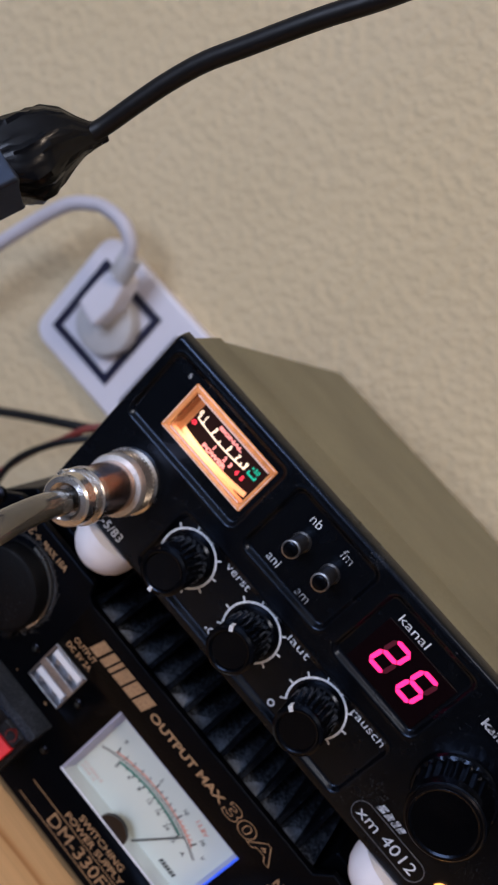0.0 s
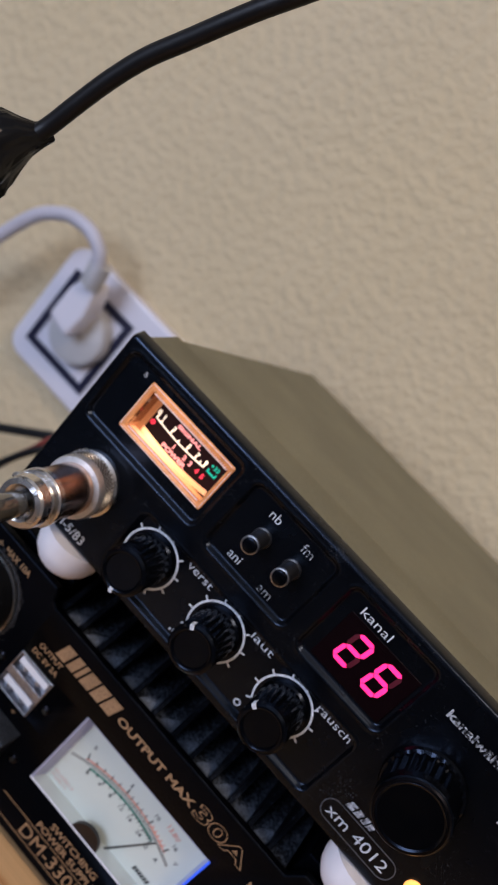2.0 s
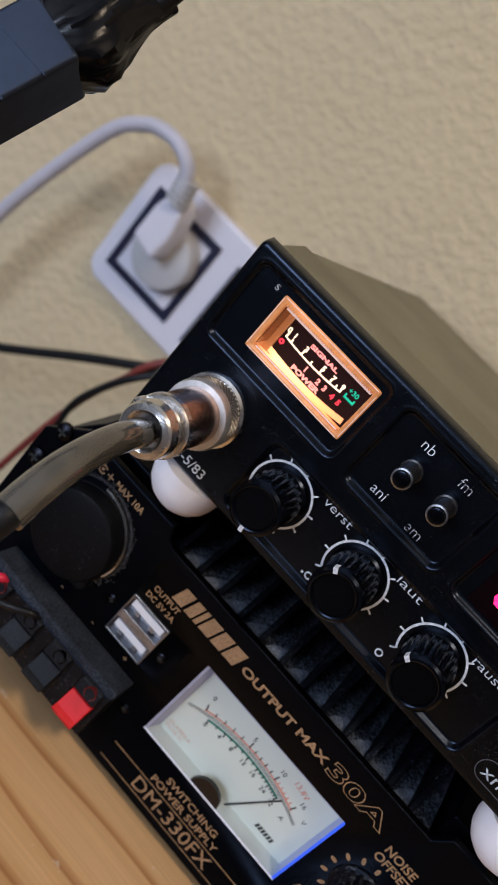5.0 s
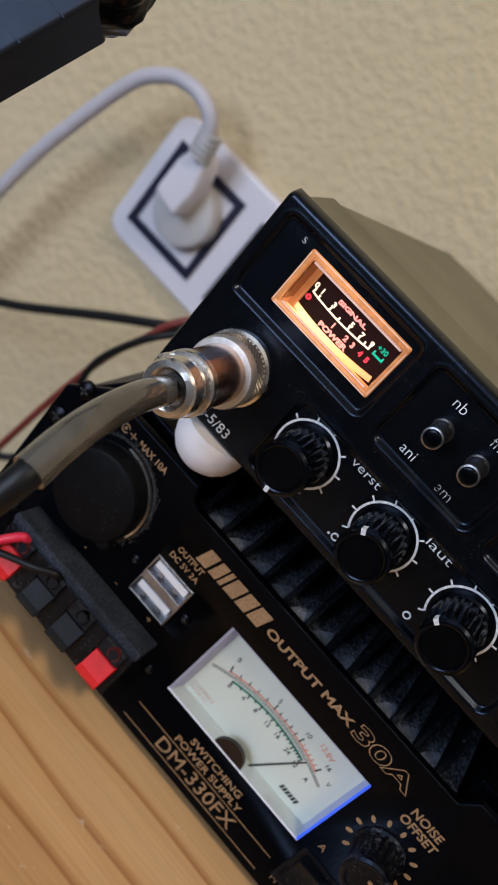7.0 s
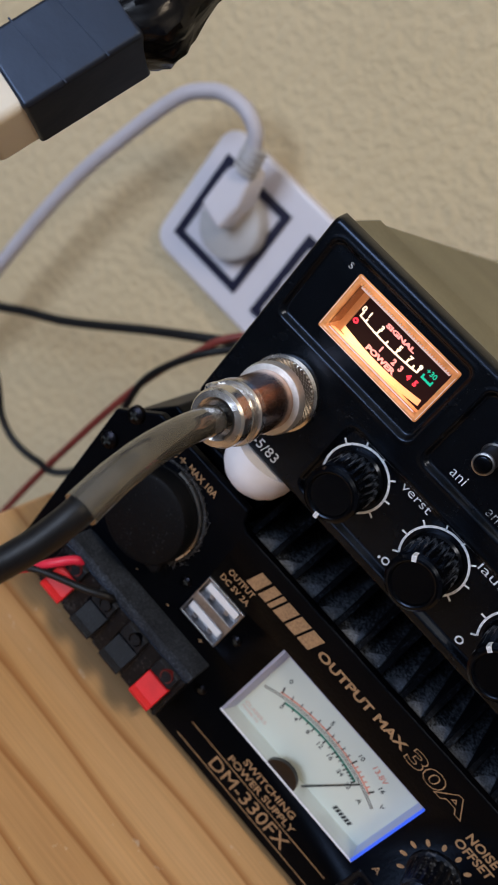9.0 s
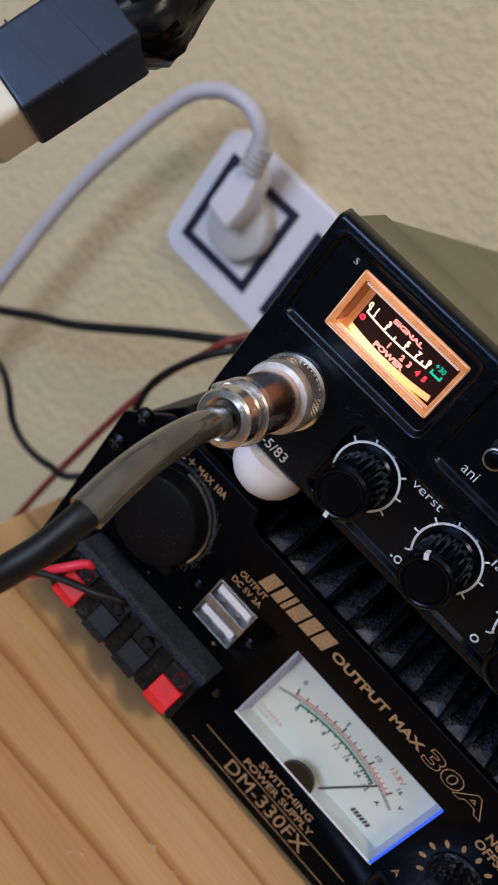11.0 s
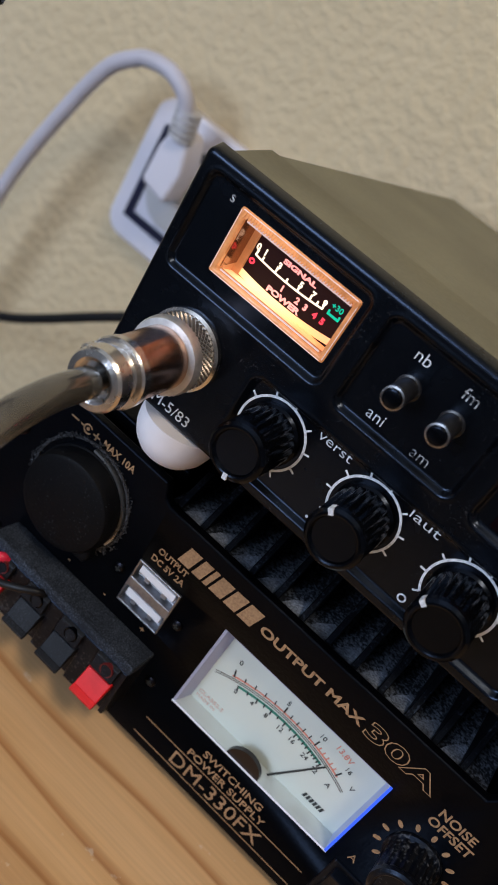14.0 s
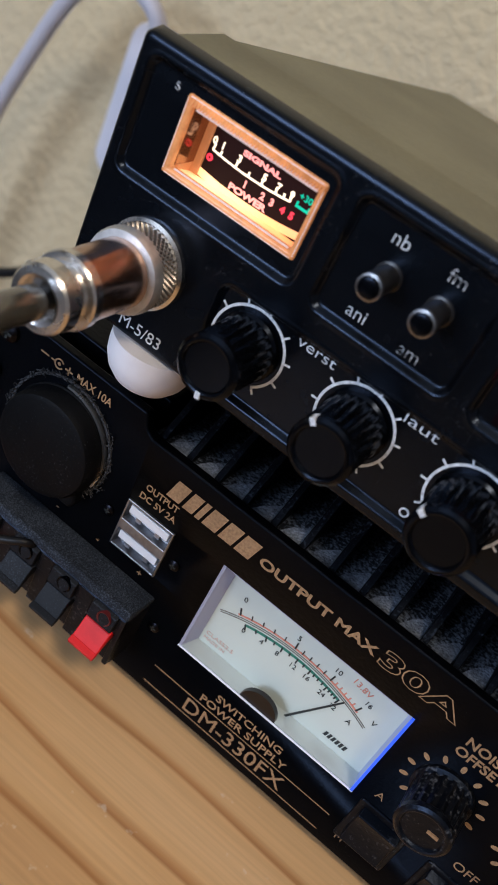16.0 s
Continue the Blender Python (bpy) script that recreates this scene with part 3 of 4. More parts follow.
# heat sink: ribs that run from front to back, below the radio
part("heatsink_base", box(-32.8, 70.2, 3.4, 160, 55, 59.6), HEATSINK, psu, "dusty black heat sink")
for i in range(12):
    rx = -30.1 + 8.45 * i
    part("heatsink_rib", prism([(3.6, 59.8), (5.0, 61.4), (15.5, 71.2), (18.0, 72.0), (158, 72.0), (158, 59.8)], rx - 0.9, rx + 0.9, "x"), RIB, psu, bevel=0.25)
    # pale dust, cut to the triangle that the ribs' shadows leave lit
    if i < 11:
        part("lit_dust_patch", prism([(rx + 1.3, 3.5), (rx + 7.5, 3.5), (rx + 7.5, 12.6), (rx + 6.6, 12.9), (rx + 3.4, 8.6)], 59.7, 60.0 + 0.05 * (i % 3), "z"), DUST, psu, "grey dust in the shape of the lit patch between ribs")

# meter
meter = part("meter", box(-0.8, 54.8, 6.0, 9.0, 13.8, 45.2), METER_FACE, psu, "white panel meter dial with red and green scales")
ORIGIN[meter] = ORIGIN[psu] + Vector((0.5, 0, 1.7))


def sloped_wall(x0, x1, z0, z1, dx=0.0, dz=0.0):
    """A wall from the meter's rim back to the dial; its front inner edge is drawn back by dx, dz."""
    bm = box(x0, x1, 0.4, 6.0, z0, z1)
    for v in bm.verts:
        if v.co.y < 1:
            if dx > 0 and v.co.x > x1 - 0.01 or dx < 0 and v.co.x < x0 + 0.01:
                v.co.x -= dx
            if dz and v.co.z < z0 + 0.01:
                v.co.z -= dz
    return bm


part("meter_wall", sloped_wall(-0.3, 2.2, 15.5, 46.9, dx=1.7), METER_SIDE, meter, "frosted meter wall")
part("meter_wall", sloped_wall(2.2, 54.2, 45.4, 46.9, dz=-1.0), METER_SIDE, meter, "frosted meter wall")
part("meter_wall", sloped_wall(54.2, 55.3, 15.5, 46.9, dx=-0.6), METER_TINT, meter, "blue tinted meter wall")
part("meter_edge", box(54.6, 55.3, -0.3, 0.6, 15.9, 46.6), METER_BLUE, meter, "blue lit meter edge")
part("meter_lip", box(-0.4, 55.4, -0.2, 0.4, 15.4, 15.8), METER_LIP, meter, "pale lit lower lip", bevel=0.25)
part("meter_shelf", box(0.0, 55.2, 0.5, 5.9, 15.5, 15.8), METER_SHELF, meter)
MY = 5.9
PVX, PVZ = 26.0, -18.0


def dial_angle(x, r=52.0):
    return 90 - math.degrees(math.asin((x - PVX) / r))


scale = bmesh.new()
for r in (51.5, 52.1):
    arc_band(PVX, PVZ, r, r + 0.17, dial_angle(3.4), dial_angle(48.4), MY - 0.12, MY, 40, scale)
part("scale_arc", scale, DIAL_ARC, meter)
part("scale_arc", arc_band(PVX, PVZ, 52.7, 53.15, dial_angle(8.2), dial_angle(44.6), MY - 0.12, MY), DIAL_RED, meter, "red scale arc")
part("scale_arc", arc_band(PVX, PVZ, 50.2, 50.9, dial_angle(10.6), dial_angle(40.0), MY - 0.12, MY), DIAL_GREEN, meter, "green scale arc")
ticks, red_ticks = bmesh.new(), bmesh.new()
volts = {0: 8.4, 5: 24.2, 10: 35.4, 16: 44.4}
for i in range(17):
    lo = max(k for k in volts if k <= i)
    hi = min(k for k in volts if k >= i)
    x = volts[lo] + (volts[hi] - volts[lo]) * ((i - lo) / (hi - lo) if hi > lo else 0)
    long_ = i in volts
    tick(PVX, PVZ, 52.8, 55.0 if long_ else 54.2, dial_angle(x, 53), 0.42 if long_ else 0.3, MY - 0.14, MY, ticks if long_ or i < 10 else red_ticks)
amps = {0: 11.0, 4: 17.0, 8: 21.6, 12: 26.2, 16: 30.2, 24: 35.6, 32: 39.6}
for i in range(0, 33, 2):
    lo = max(k for k in amps if k <= i)
    hi = min(k for k in amps if k >= i)
    x = amps[lo] + (amps[hi] - amps[lo]) * ((i - lo) / (hi - lo) if hi > lo else 0)
    tick(PVX, PVZ, 49.0 if i in amps else 49.6, 50.8, dial_angle(x, 50), 0.4, MY - 0.14, MY, ticks)
part("scale_tick", ticks, DIAL_BLACK, meter, kind="stuff")
part("scale_tick", red_ticks, DIAL_RED, meter, kind="stuff")
for text, x, z in (("0", 7.8, 36.3), ("5", 23.8, 37.6), ("10", 35.9, 37.3), ("16", 46.0, 35.0), ("V", 49.4, 31.2), ("A", 44.6, 26.4),
                   ("0", 11.2, 27.7), ("4", 16.4, 28.6), ("8", 21.2, 28.9), ("12", 26.2, 29.0), ("16", 30.4, 28.9), ("24", 35.4, 28.0), ("32", 39.4, 26.9)):
    letters(text, x, z, MY - 0.1, 1.55, meter, DIAL_BLACK, align="CENTER", turn=(dial_angle(x) - 90) * 0.4, depth=0.08)
letters("13.8V", 42.6, 37.9, MY - 0.1, 1.8, meter, DIAL_RED, align="CENTER", turn=-10, depth=0.08)
letters("CLASS2.5", 3.2, 19.2, MY - 0.1, 1.2, meter, FAINT_RED, width=8.6, depth=0.08)
letters("MADE IN", 3.2, 17.4, MY - 0.1, 1.0, meter, FAINT_RED, width=6.6, depth=0.08)
for i in range(6):
    part("maker_mark", prism([(41.6 + 1.15 * i, 18.3), (42.4 + 1.15 * i, 18.3), (42.8 + 1.15 * i, 19.9), (42.0 + 1.15 * i, 19.9)], MY - 0.1, MY), DIAL_BLACK, meter)
part("pivot_cover", arc_band(25.2, 15.0, 0.01, 5.6, 0, 180, 0.45, 1.9, 24), HUB, meter, "dark half-round pivot cover")
part("needle", prism([(31.3, 14.6), (41.15, 32.1), (40.85, 32.3), (30.8, 14.9)], MY - 1.4, MY - 1.1), DIAL_BLACK, meter, "black needle")

# panel print
letters("OUTPUT MAX", 6.2, 52.2, -0.1, 2.7, psu, GOLD, width=33.2, bold=0.028)
letters("30A", 40.4, 51.6, -0.1, 4.9, psu, GOLD, width=21.6, shear=0.04, outline=0.014, bold=0.03)
for i, (a, b) in enumerate(((-21.5, -17.6), (-16.6, -13.6), (-12.9, -11.4), (-10.6, -6.4), (-5.6, -1.6), (-0.8, 3.6))):
    part("maker_mark", prism([(a, 51.2), (b, 51.2), (b + 1.6, 57.0), (a + 1.6, 57.0)], -0.12, 0.05), GOLD, psu)
letters("OUTPUT", -26.8, 48.4, -0.1, 1.9, psu, GOLD, width=10.0, bold=0.02)
letters("DC 5V 2A", -27.5, 45.2, -0.1, 1.9, psu, GOLD, width=11.2, bold=0.02)
letters("MAX 10A", -54.8, 61.4, -0.1, 2.2, psu, GOLD, width=11.2, bold=0.015)
sym = arc_band(-60.6, 62.3, 1.1, 1.5, 30, 330, -0.12, 0.05, 20)
arc_band(-60.6, 62.3, 0.01, 0.5, 0, 360, -0.12, 0.05, 10, sym)
for a, b in ((-66.6, -64.0), (-63.2, -61.8)):
    box(a, b, -0.12, 0.05, 62.1, 62.5, sym)
box(-58.6, -56.2, -0.12, 0.05, 62.1, 62.5, sym)
box(-57.6, -57.2, -0.12, 0.05, 61.1, 63.5, sym)
part("polarity_symbol", sym, GOLD, psu)
letters("SWITCHING", 15.0, 7.0, -0.1, 2.5, psu, GOLD, width=21.0, bold=0.012)
letters("POWER SUPPLY", 11.4, 3.3, -0.1, 2.5, psu, GOLD, width=27.6, bold=0.012)
letters("DM-330FX", 8.6, -3.9, -0.1, 5.0, psu, GOLD, width=32.4)
rules = box(-3.6, 54.4, -0.1, 0.05, 2.0, 2.25)
box(-4.4, 54.2, -0.1, 0.05, -5.2, -4.95, rules)
part("printed_rule", rules, GOLD, psu)
letters("NOISE", 66.0, 49.0, -0.1, 2.7, psu, GOLD, width=10.4, bold=0.02)
letters("OFFSET", 65.2, 45.2, -0.1, 2.7, psu, GOLD, width=12.6, bold=0.02)
letters("A", 59.2, 18.0, -0.1, 2.4, psu, GOLD)
letters("M", 58.6, -3.0, -0.1, 2.2, psu, GOLD)
letters("OFF", 82.4, 16.6, -0.1, 2.7, psu, GOLD, width=6.5)
for text, x in (("-", -33.0), ("+", -18.8), ("-", -47.0)):
    letters(text, x, 23.6, -0.1, 2.2, psu, GOLD, align="CENTER")


def screw(x, z, y, r, parent, mat_):
    s = part("screw", lathe([(y + 0.4, r), (y - 0.3 * r, r * 0.92), (y - 0.55 * r, r * 0.55), (y - 0.6 * r, 0.001)], x, z, 24), mat_, parent)
    cross = box(x - r * 0.5, x + r * 0.5, y - 0.62 * r, y - 0.5 * r, z - r * 0.11, z + r * 0.11)
    box(x - r * 0.11, x + r * 0.11, y - 0.62 * r, y - 0.5 * r, z - r * 0.5, z + r * 0.5, cross)
    part("cross_slot", cross, DIAL_BLACK, s)
    return s


for x, z, r in ((-33.4, 35.4, 1.7), (-11.5, 34.8, 1.7), (-8.5, 13.3, 1.7), (-76.3, 61.0, 2.9), (-78.4, 48.4, 3.0), (-71.8, 14.7, 1.7)):
    screw(x, z, 0, r, psu, SCREW)

# double USB socket
usb = part("usb_socket", stepped_front([-29.6, -29.0, -15.4, -14.8], [27.2, 27.8, 33.4, 36.6, 42.4, 43.1],
           lambda x, z: (2.2 if (-29.0 < x < -15.4 and (27.8 < z < 33.4 or 36.6 < z < 42.4)) else -0.7), 6), USB_STEEL, psu, "dull steel double USB socket", bevel=0.25)
for z in (27.8, 36.7):
    part("contact_tongue", box(-28.3, -16.1, -0.2, 3, z + 2.4, z + 4.9), TONGUE, usb, "white contact tongue", bevel=0.2)
    for x in (-25.2, -19.2):
        part("spring_tab", box(x - 0.8, x + 0.8, 0.6, 3, z + 0.5, z + 1.7), USB_STEEL, usb)

# accessory socket with its rubber cap
cap = part("socket_cap", lathe([(0.4, 14.6), (-1.0, 14.8), (-1.4, 14.4), (-5.6, 14.2), (-6.8, 13.6), (-7.3, 12.4), (-7.2, 0.001)], -53.6, 43.8, 64), RUBBER, psu, "dusty black rubber socket cap")
part("cap_tab", prism([(-58, 35), (-47, 31.6), (-41.5, 31.4), (-40.4, 33.6), (-42, 40), (-52, 43)], -5.5, -1.2), RUBBER, cap, bevel=1.2, seg=3)
part("dust_ring", arc_band(-54.0, 44.5, 15.7, 16.4, -62, 190, -0.45, 0.1, 60), LINT, cap, "ring of grey lint")
lint = bmesh.new()
rng = random.Random(5)
for k in range(150):
    a, r = radians(rng.uniform(-75, 195)), rng.uniform(15.4, 17.2)
    x, z = -54.0 + r * math.cos(a), 44.6 + r * math.sin(a)
    tube([(x, rng.uniform(-0.8, 0.0), z), (x + rng.uniform(-0.8, 0.8), rng.uniform(-1.4, -0.3), z + rng.uniform(-0.8, 0.8)), (x + rng.uniform(-1.3, 1.3), rng.uniform(-1.0, 0.0), z + rng.uniform(-1.3, 1.3))], rng.uniform(0.06, 0.16), 4, bm=lint)
part("lint_fibre", lint, LINT, cap, "dusty lint fibres", kind="stuff")
part("chrome_ring", arc_band(-54.2, 44.3, 14.9, 15.6, -22, 95, -1.5, -0.1, 40), STEEL, cap, "worn metal rim")

# spring terminals
block = part("terminal_block", prism([(0.2, 20.8), (-10.6, 20.4), (-11.1, 19.8), (-11.1, 13.8), (-9.2, 12.0), (-9.2, 1.6), (0.2, 0.8)], -65.5, -12.2, "x"), BLACK, psu, "black spring terminal block", bevel=0.3)
part("dusty_top", prism([(0.0, 21.6), (-10.8, 23.2), (-11.6, 22.6), (-11.6, 20.8), (-10.8, 20.2), (0.0, 20.0)], -65.9, -11.8, "x"), FELT, block, "grey dusty flat top", bevel=0.5)
for x, mat_, label in ((-58.6, RED_TAB, "red terminal lever"), (-45.0, LEVER, ""), (-31.8, LEVER, ""), (-18.2, RED_TAB, "red terminal lever")):
    lever = part("lever", prism([(-9.4, 14.2), (-12.0, 13.8), (-12.8, 12.6), (-15.6, 7.4), (-14.8, 6.6), (-11.4, 10.6), (-9.4, 11.2)], x - 4.1, x + 4.1, "x"), mat_, block, label, bevel=0.35)
    part("lever_ridge", prism([(-15.0, 8.6), (-16.6, 7.6), (-16.2, 6.4), (-14.8, 6.6)], x - 4.1, x + 4.1, "x"), mat_, lever, bevel=0.25)
    part("wire_guide", prism([(-11.0, 20.1), (-12.2, 19.4), (-13.0, 15.0), (-11.0, 14.5)], x - 4.0, x + 4.0, "x"), LEVER, block, bevel=0.3)
    part("wire_hole", lathe([(-11.6, 2.2), (-12.9, 2.1), (-12.75, 1.7), (-12.0, 1.6), (-11.9, 0.001)], x + 0.8, 17.6, 20), RED_HOLE if mat_ is RED_TAB else KNOB, block)

for a, b in ((-65.5, -63.1), (-54.1, -49.5), (-40.5, -36.3), (-27.3, -22.7), (-13.7, -12.2)):
    part("terminal_divider", box(a, b, -11.2, -9.1, 2.4, 20.0), BLACK, block, bevel=0.3)


def fluted_knob(x, z, y0, r0, r1, y1, flutes, parent=None, group="", label="", angle=None, dot=True, mat_=KNOB):
    kn = part("knob", lathe([(y0, r0), (y0 - 1.2, r0), (y0 - 1.8, r0 - 0.6), (y0 - 2.2, r1 + 0.2), (y0 - 2.45, r1 + 0.19), (y0 - 2.8, r1 + 0.18), (y1 + 3.2, r1 - 0.08), (y1 + 2.8, r1 - 0.1), (y1 + 2.6, r1 - 0.1), (y1 + 2.0, r1 + 0.05), (y1 + 0.7, r1), (y1 + 0.1, r1 - 0.7), (y1, r1 - 1.2), (y1 + 0.15, r1 - 1.6), (y1 + 0.75, r1 - 1.95), (y1 + 0.8, 0.001)], x, z, flutes * 8,
              flute=flutes, deep=0.42, between=(y1 + 2.2, y0 - 2.0)), mat_, parent, label, sharp=16)
    if dot:
        a = radians(angle)
        c = Vector((x + (r1 - 0.75) * math.cos(a), z + (r1 - 0.75) * math.sin(a)))
        d, s = Vector((math.cos(a), math.sin(a))) * 0.8, Vector((-math.sin(a), math.cos(a))) * 0.6
        part("pointer_mark", prism([tuple(c - d - s), tuple(c + d - s), tuple(c + d + s), tuple(c - d + s)], y1 - 0.15, y1 + 2.4), WHITE_PRINT, kn, "white pointer mark", bevel=0.1)
    return kn


# noise offset and voltage knobs
for kx, kz in ((69.6, 33.2), (95.0, 33.2)):
    kn = fluted_knob(kx, kz, 0, 7.6, 6.8, -13.6, 18, psu, "", "black fluted control knob", dot=False, mat_=BLACK)
    part("pointer_line", box(kx + 0.7, kx + 3.5, -13.4, -12.7, kz + 0.9, kz + 1.5), GOLD, kn, "bronze pointer line")
    for i in range(11):
        a = radians(225 - 27 * i)
        d, s = Vector((math.cos(a), math.sin(a))), Vector((-math.sin(a), math.cos(a)))
        c = Vector((kx, kz)) + d * 9.5
        part("scale_dot", prism([tuple(c + d * 1.15 * math.cos(q) + s * 0.62 * math.sin(q)) for q in (k * math.pi / 6 for k in range(12))], -0.12, 0.05), GOLD, psu)
rocker = part("rocker_switch", box(57.5, 72.0, -0.6, 3, -1.6, 15.2), BLACK, psu, "black rocker switch", bevel=0.6)
part("rocker", prism([(-0.4, 13.6), (-3.0, 12.2), (-1.6, 7.2), (-2.8, 1.2), (-0.4, 0.4)], 59.2, 70.4, "x"), BLACK, rocker, bevel=0.4)
rocker = part("rocker_switch", box(78, 92.0, -0.6, 3, -2.2, 13.4), BLACK, psu, "black rocker switch", bevel=0.6)
part("rocker", prism([(-0.4, 12), (-3.0, 10.6), (-1.6, 5.9), (-2.8, 0.8), (-0.4, 0.0)], 79.6, 90.4, "x"), BLACK, rocker, bevel=0.4)

# ---------------------------------------------------------------- radio
RX0, RX1, RB, RT, RF = -68.0, 114.0, 80.5, 142.0, -3.0
RADIO_SHIFT = (1.1, 2.0, 0.5)
for fx in (-41.6, 83.0):
    for fy, h0 in ((6.0, PT), (120.0, PT)):
        if fx < 0:
            f = thing("rubber_foot", (fx, fy, h0), "round white silicone foot under the radio", "rubber foot", "feet under the radio")
            part("pad", lathe([(0, 2.5), (1.2, 5.0), (3.0, 7.6), (5.4, 9.5), (8.2, 10.6), (11.0, 10.95), (13.9, 10.9)], 0, 0, 40, frame_m=Matrix.Translation((fx, fy, h0 + 0.05)) @ Matrix.Rotation(radians(90), 4, "X")), FOOT, f)
            last_foot = f
        else:
            copy_thing(last_foot, Matrix.Translation((fx * 0.001, fy * 0.001, h0 * 0.001)))

radio = thing("cb_radio", (23, 90, RB), "black CB radio with lit meter and red channel display", "radio", shift=RADIO_SHIFT)
RECS = ((-64.5, -18.0, 113.8, 138.2), (-13.2, 19.2, 113.4, 138.2), (24.6, 56.2, 113.0, 138.2), (-31.0, 55.4, 84.0, 106.8))


def moulded_front():
    """A soft-edged moulding: rounded outline, recessed fields with rounded corners and a fine raised crest round each."""
    nx, nz = 408, 140
    gx, gz = np.meshgrid(np.linspace(RX0, RX1, nx), np.linspace(RB, RT, nz), indexing="ij")

    def field(x0, x1, z0, z1, r):
        ax = np.abs(gx - (x0 + x1) / 2) - (x1 - x0) / 2 + r
        az = np.abs(gz - (z0 + z1) / 2) - (z1 - z0) / 2 + r
        return np.hypot(np.maximum(ax, 0), np.maximum(az, 0)) + np.minimum(np.maximum(ax, az), 0) - r

    out = field(RX0, RX1, RB, RT, 2.0)
    e = np.clip(1.5 + out, 0, 1.5)
    y = RF + 1.5 - np.sqrt(np.maximum(1.5 ** 2 - e ** 2, 0)) + np.clip(out, 0, 2) * 5
    for x0, x1, z0, z1 in RECS:
        d = field(x0, x1, z0, z1, 2.6)
        u = np.clip((0.35 - d) / 1.25, 0, 1)
        y = y + 1.4 * u * u * (3 - 2 * u) - 0.11 * np.exp(-((d - 0.7) / 0.4) ** 2)
    bm = bmesh.new()
    grid = [[bm.verts.new((gx[i, k], y[i, k], gz[i, k])) for k in range(nz)] for i in range(nx)]
    for i in range(nx - 1):
        for k in range(nz - 1):
            if not (-53.4 < gx[i, k] < -21.6 and 119.2 < gz[i, k] < 134.4):
                bm.faces.new((grid[i][k], grid[i + 1][k], grid[i + 1][k + 1], grid[i][k + 1]))
    rim = [grid[i][0] for i in range(nx)] + [grid[-1][k] for k in range(1, nz)] + [grid[i][-1] for i in range(nx - 2, -1, -1)] + [grid[0][k] for k in range(nz - 2, 0, -1)]
    back = [bm.verts.new((v.co.x, max(3.0, v.co.y + 0.5), v.co.z)) for v in rim]
    for i in range(len(rim)):
        k = (i + 1) % len(rim)
        bm.faces.new((rim[i], back[i], back[k], rim[k]))
    return bm


part("front_bezel", moulded_front(), BEZEL, radio, "glossy black moulded front", sharp=75)
part("chassis", box(RX0 + 1.2, RX1 - 1.2, 2.6, 14.0, RB + 0.6, RB + 3.0), BEZEL, radio)
for cx in (RX0 + 1.2, RX1 - 3.2):
    part("chassis", box(cx, cx + 2.0, 2.6, 14.0, RB + 3.0, 136.9), BEZEL, radio)


def tapered(points, x0, x1):
    """A side outline drawn across the case; the case narrows a little towards its back."""
    bm = prism(points, x0, x1, "x")
    for v in bm.verts:
        k = max(0.0, (v.co.y - 27.0) / 158.0)
        v.co.x += 6.0 * k if v.co.x < 20 else -6.0 * k
    return bm


part("case", tapered([(14, RB + 1), (14, 137.0), (2.6, 137.0), (2.6, 140.4), (25, 140.3), (28, 139.9), (185, 121.0), (186, RB + 3)], RX0 + 2.0, RX1 - 2.0), CASE, radio, "olive grey lacquered sheet metal case", bevel=1.2, seg=3)
part("case_seam", prism([(14, RB + 0.4), (14, 137.2), (2.8, 137.2), (2.8, 141.0), (24, 140.9), (25, 140.2), (25, RB + 0.4)], RX0 + 1.4, RX1 - 1.4, "x"), CASE, radio, bevel=0.5)

# lit signal meter
MX0, MX1, WZ0_, WZ1_ = -54.6, -20.2, 118.3, 135.4
IN_X0, IN_X1, IN_Z0, IN_Z1 = MX0 + 1.8, MX1 - 1.6, WZ0_ + 1.5, WZ1_ - 1.9


def ring_frame(x0, x1, z0, z1, w, y0, y1):
    """A moulded window frame of four mitred bars; w: left, right, bottom, top."""
    bm = bmesh.new()
    rects = ((x0, x1, z0, z1), (x0 + w[0], x1 - w[1], z0 + w[2], z1 - w[3]))
    v = [[[bm.verts.new((x, y, z)) for x, z in ((r[0], r[2]), (r[1], r[2]), (r[1], r[3]), (r[0], r[3]))] for y in (y0, y1)] for r in rects]
    for i in range(4):
        k = (i + 1) % 4
        bm.faces.new((v[0][0][i], v[0][0][k], v[1][0][k], v[1][0][i]))
        bm.faces.new((v[0][1][i], v[0][1][k], v[1][1][k], v[1][1][i]))
        bm.faces.new((v[0][0][i], v[0][0][k], v[0][1][k], v[0][1][i]))
        bm.faces.new((v[1][0][i], v[1][0][k], v[1][1][k], v[1][1][i]))
    return bm


sm_frame = ring_frame(MX0, MX1, WZ0_, WZ1_, (1.8, 1.6, 1.5, 1.9), -2.2, 1.0)
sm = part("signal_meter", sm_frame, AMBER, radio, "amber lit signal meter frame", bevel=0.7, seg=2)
ORIGIN[sm] = ORIGIN[radio] - Vector((0, 3.0, 0))
part("dial_card", box(-50.8, -21.6, 4.0, 5.2, 117.4, 133.3), CARD, sm, "dark dial card")
part("side_reflector", box(-53.2, -50.9, 3.4, 5.2, 117.4, 133.3), AMBER_DIM, sm)
part("upper_wall", box(MX0 + 0.6, MX1 - 0.6, -2.0, 5.2, IN_Z1, IN_Z1 + 0.8), AMBER_DIM, sm)
part("side_wall", box(IN_X1, IN_X1 + 0.8, -2.0, 5.2, 117.4, IN_Z1), AMBER_DIM, sm)
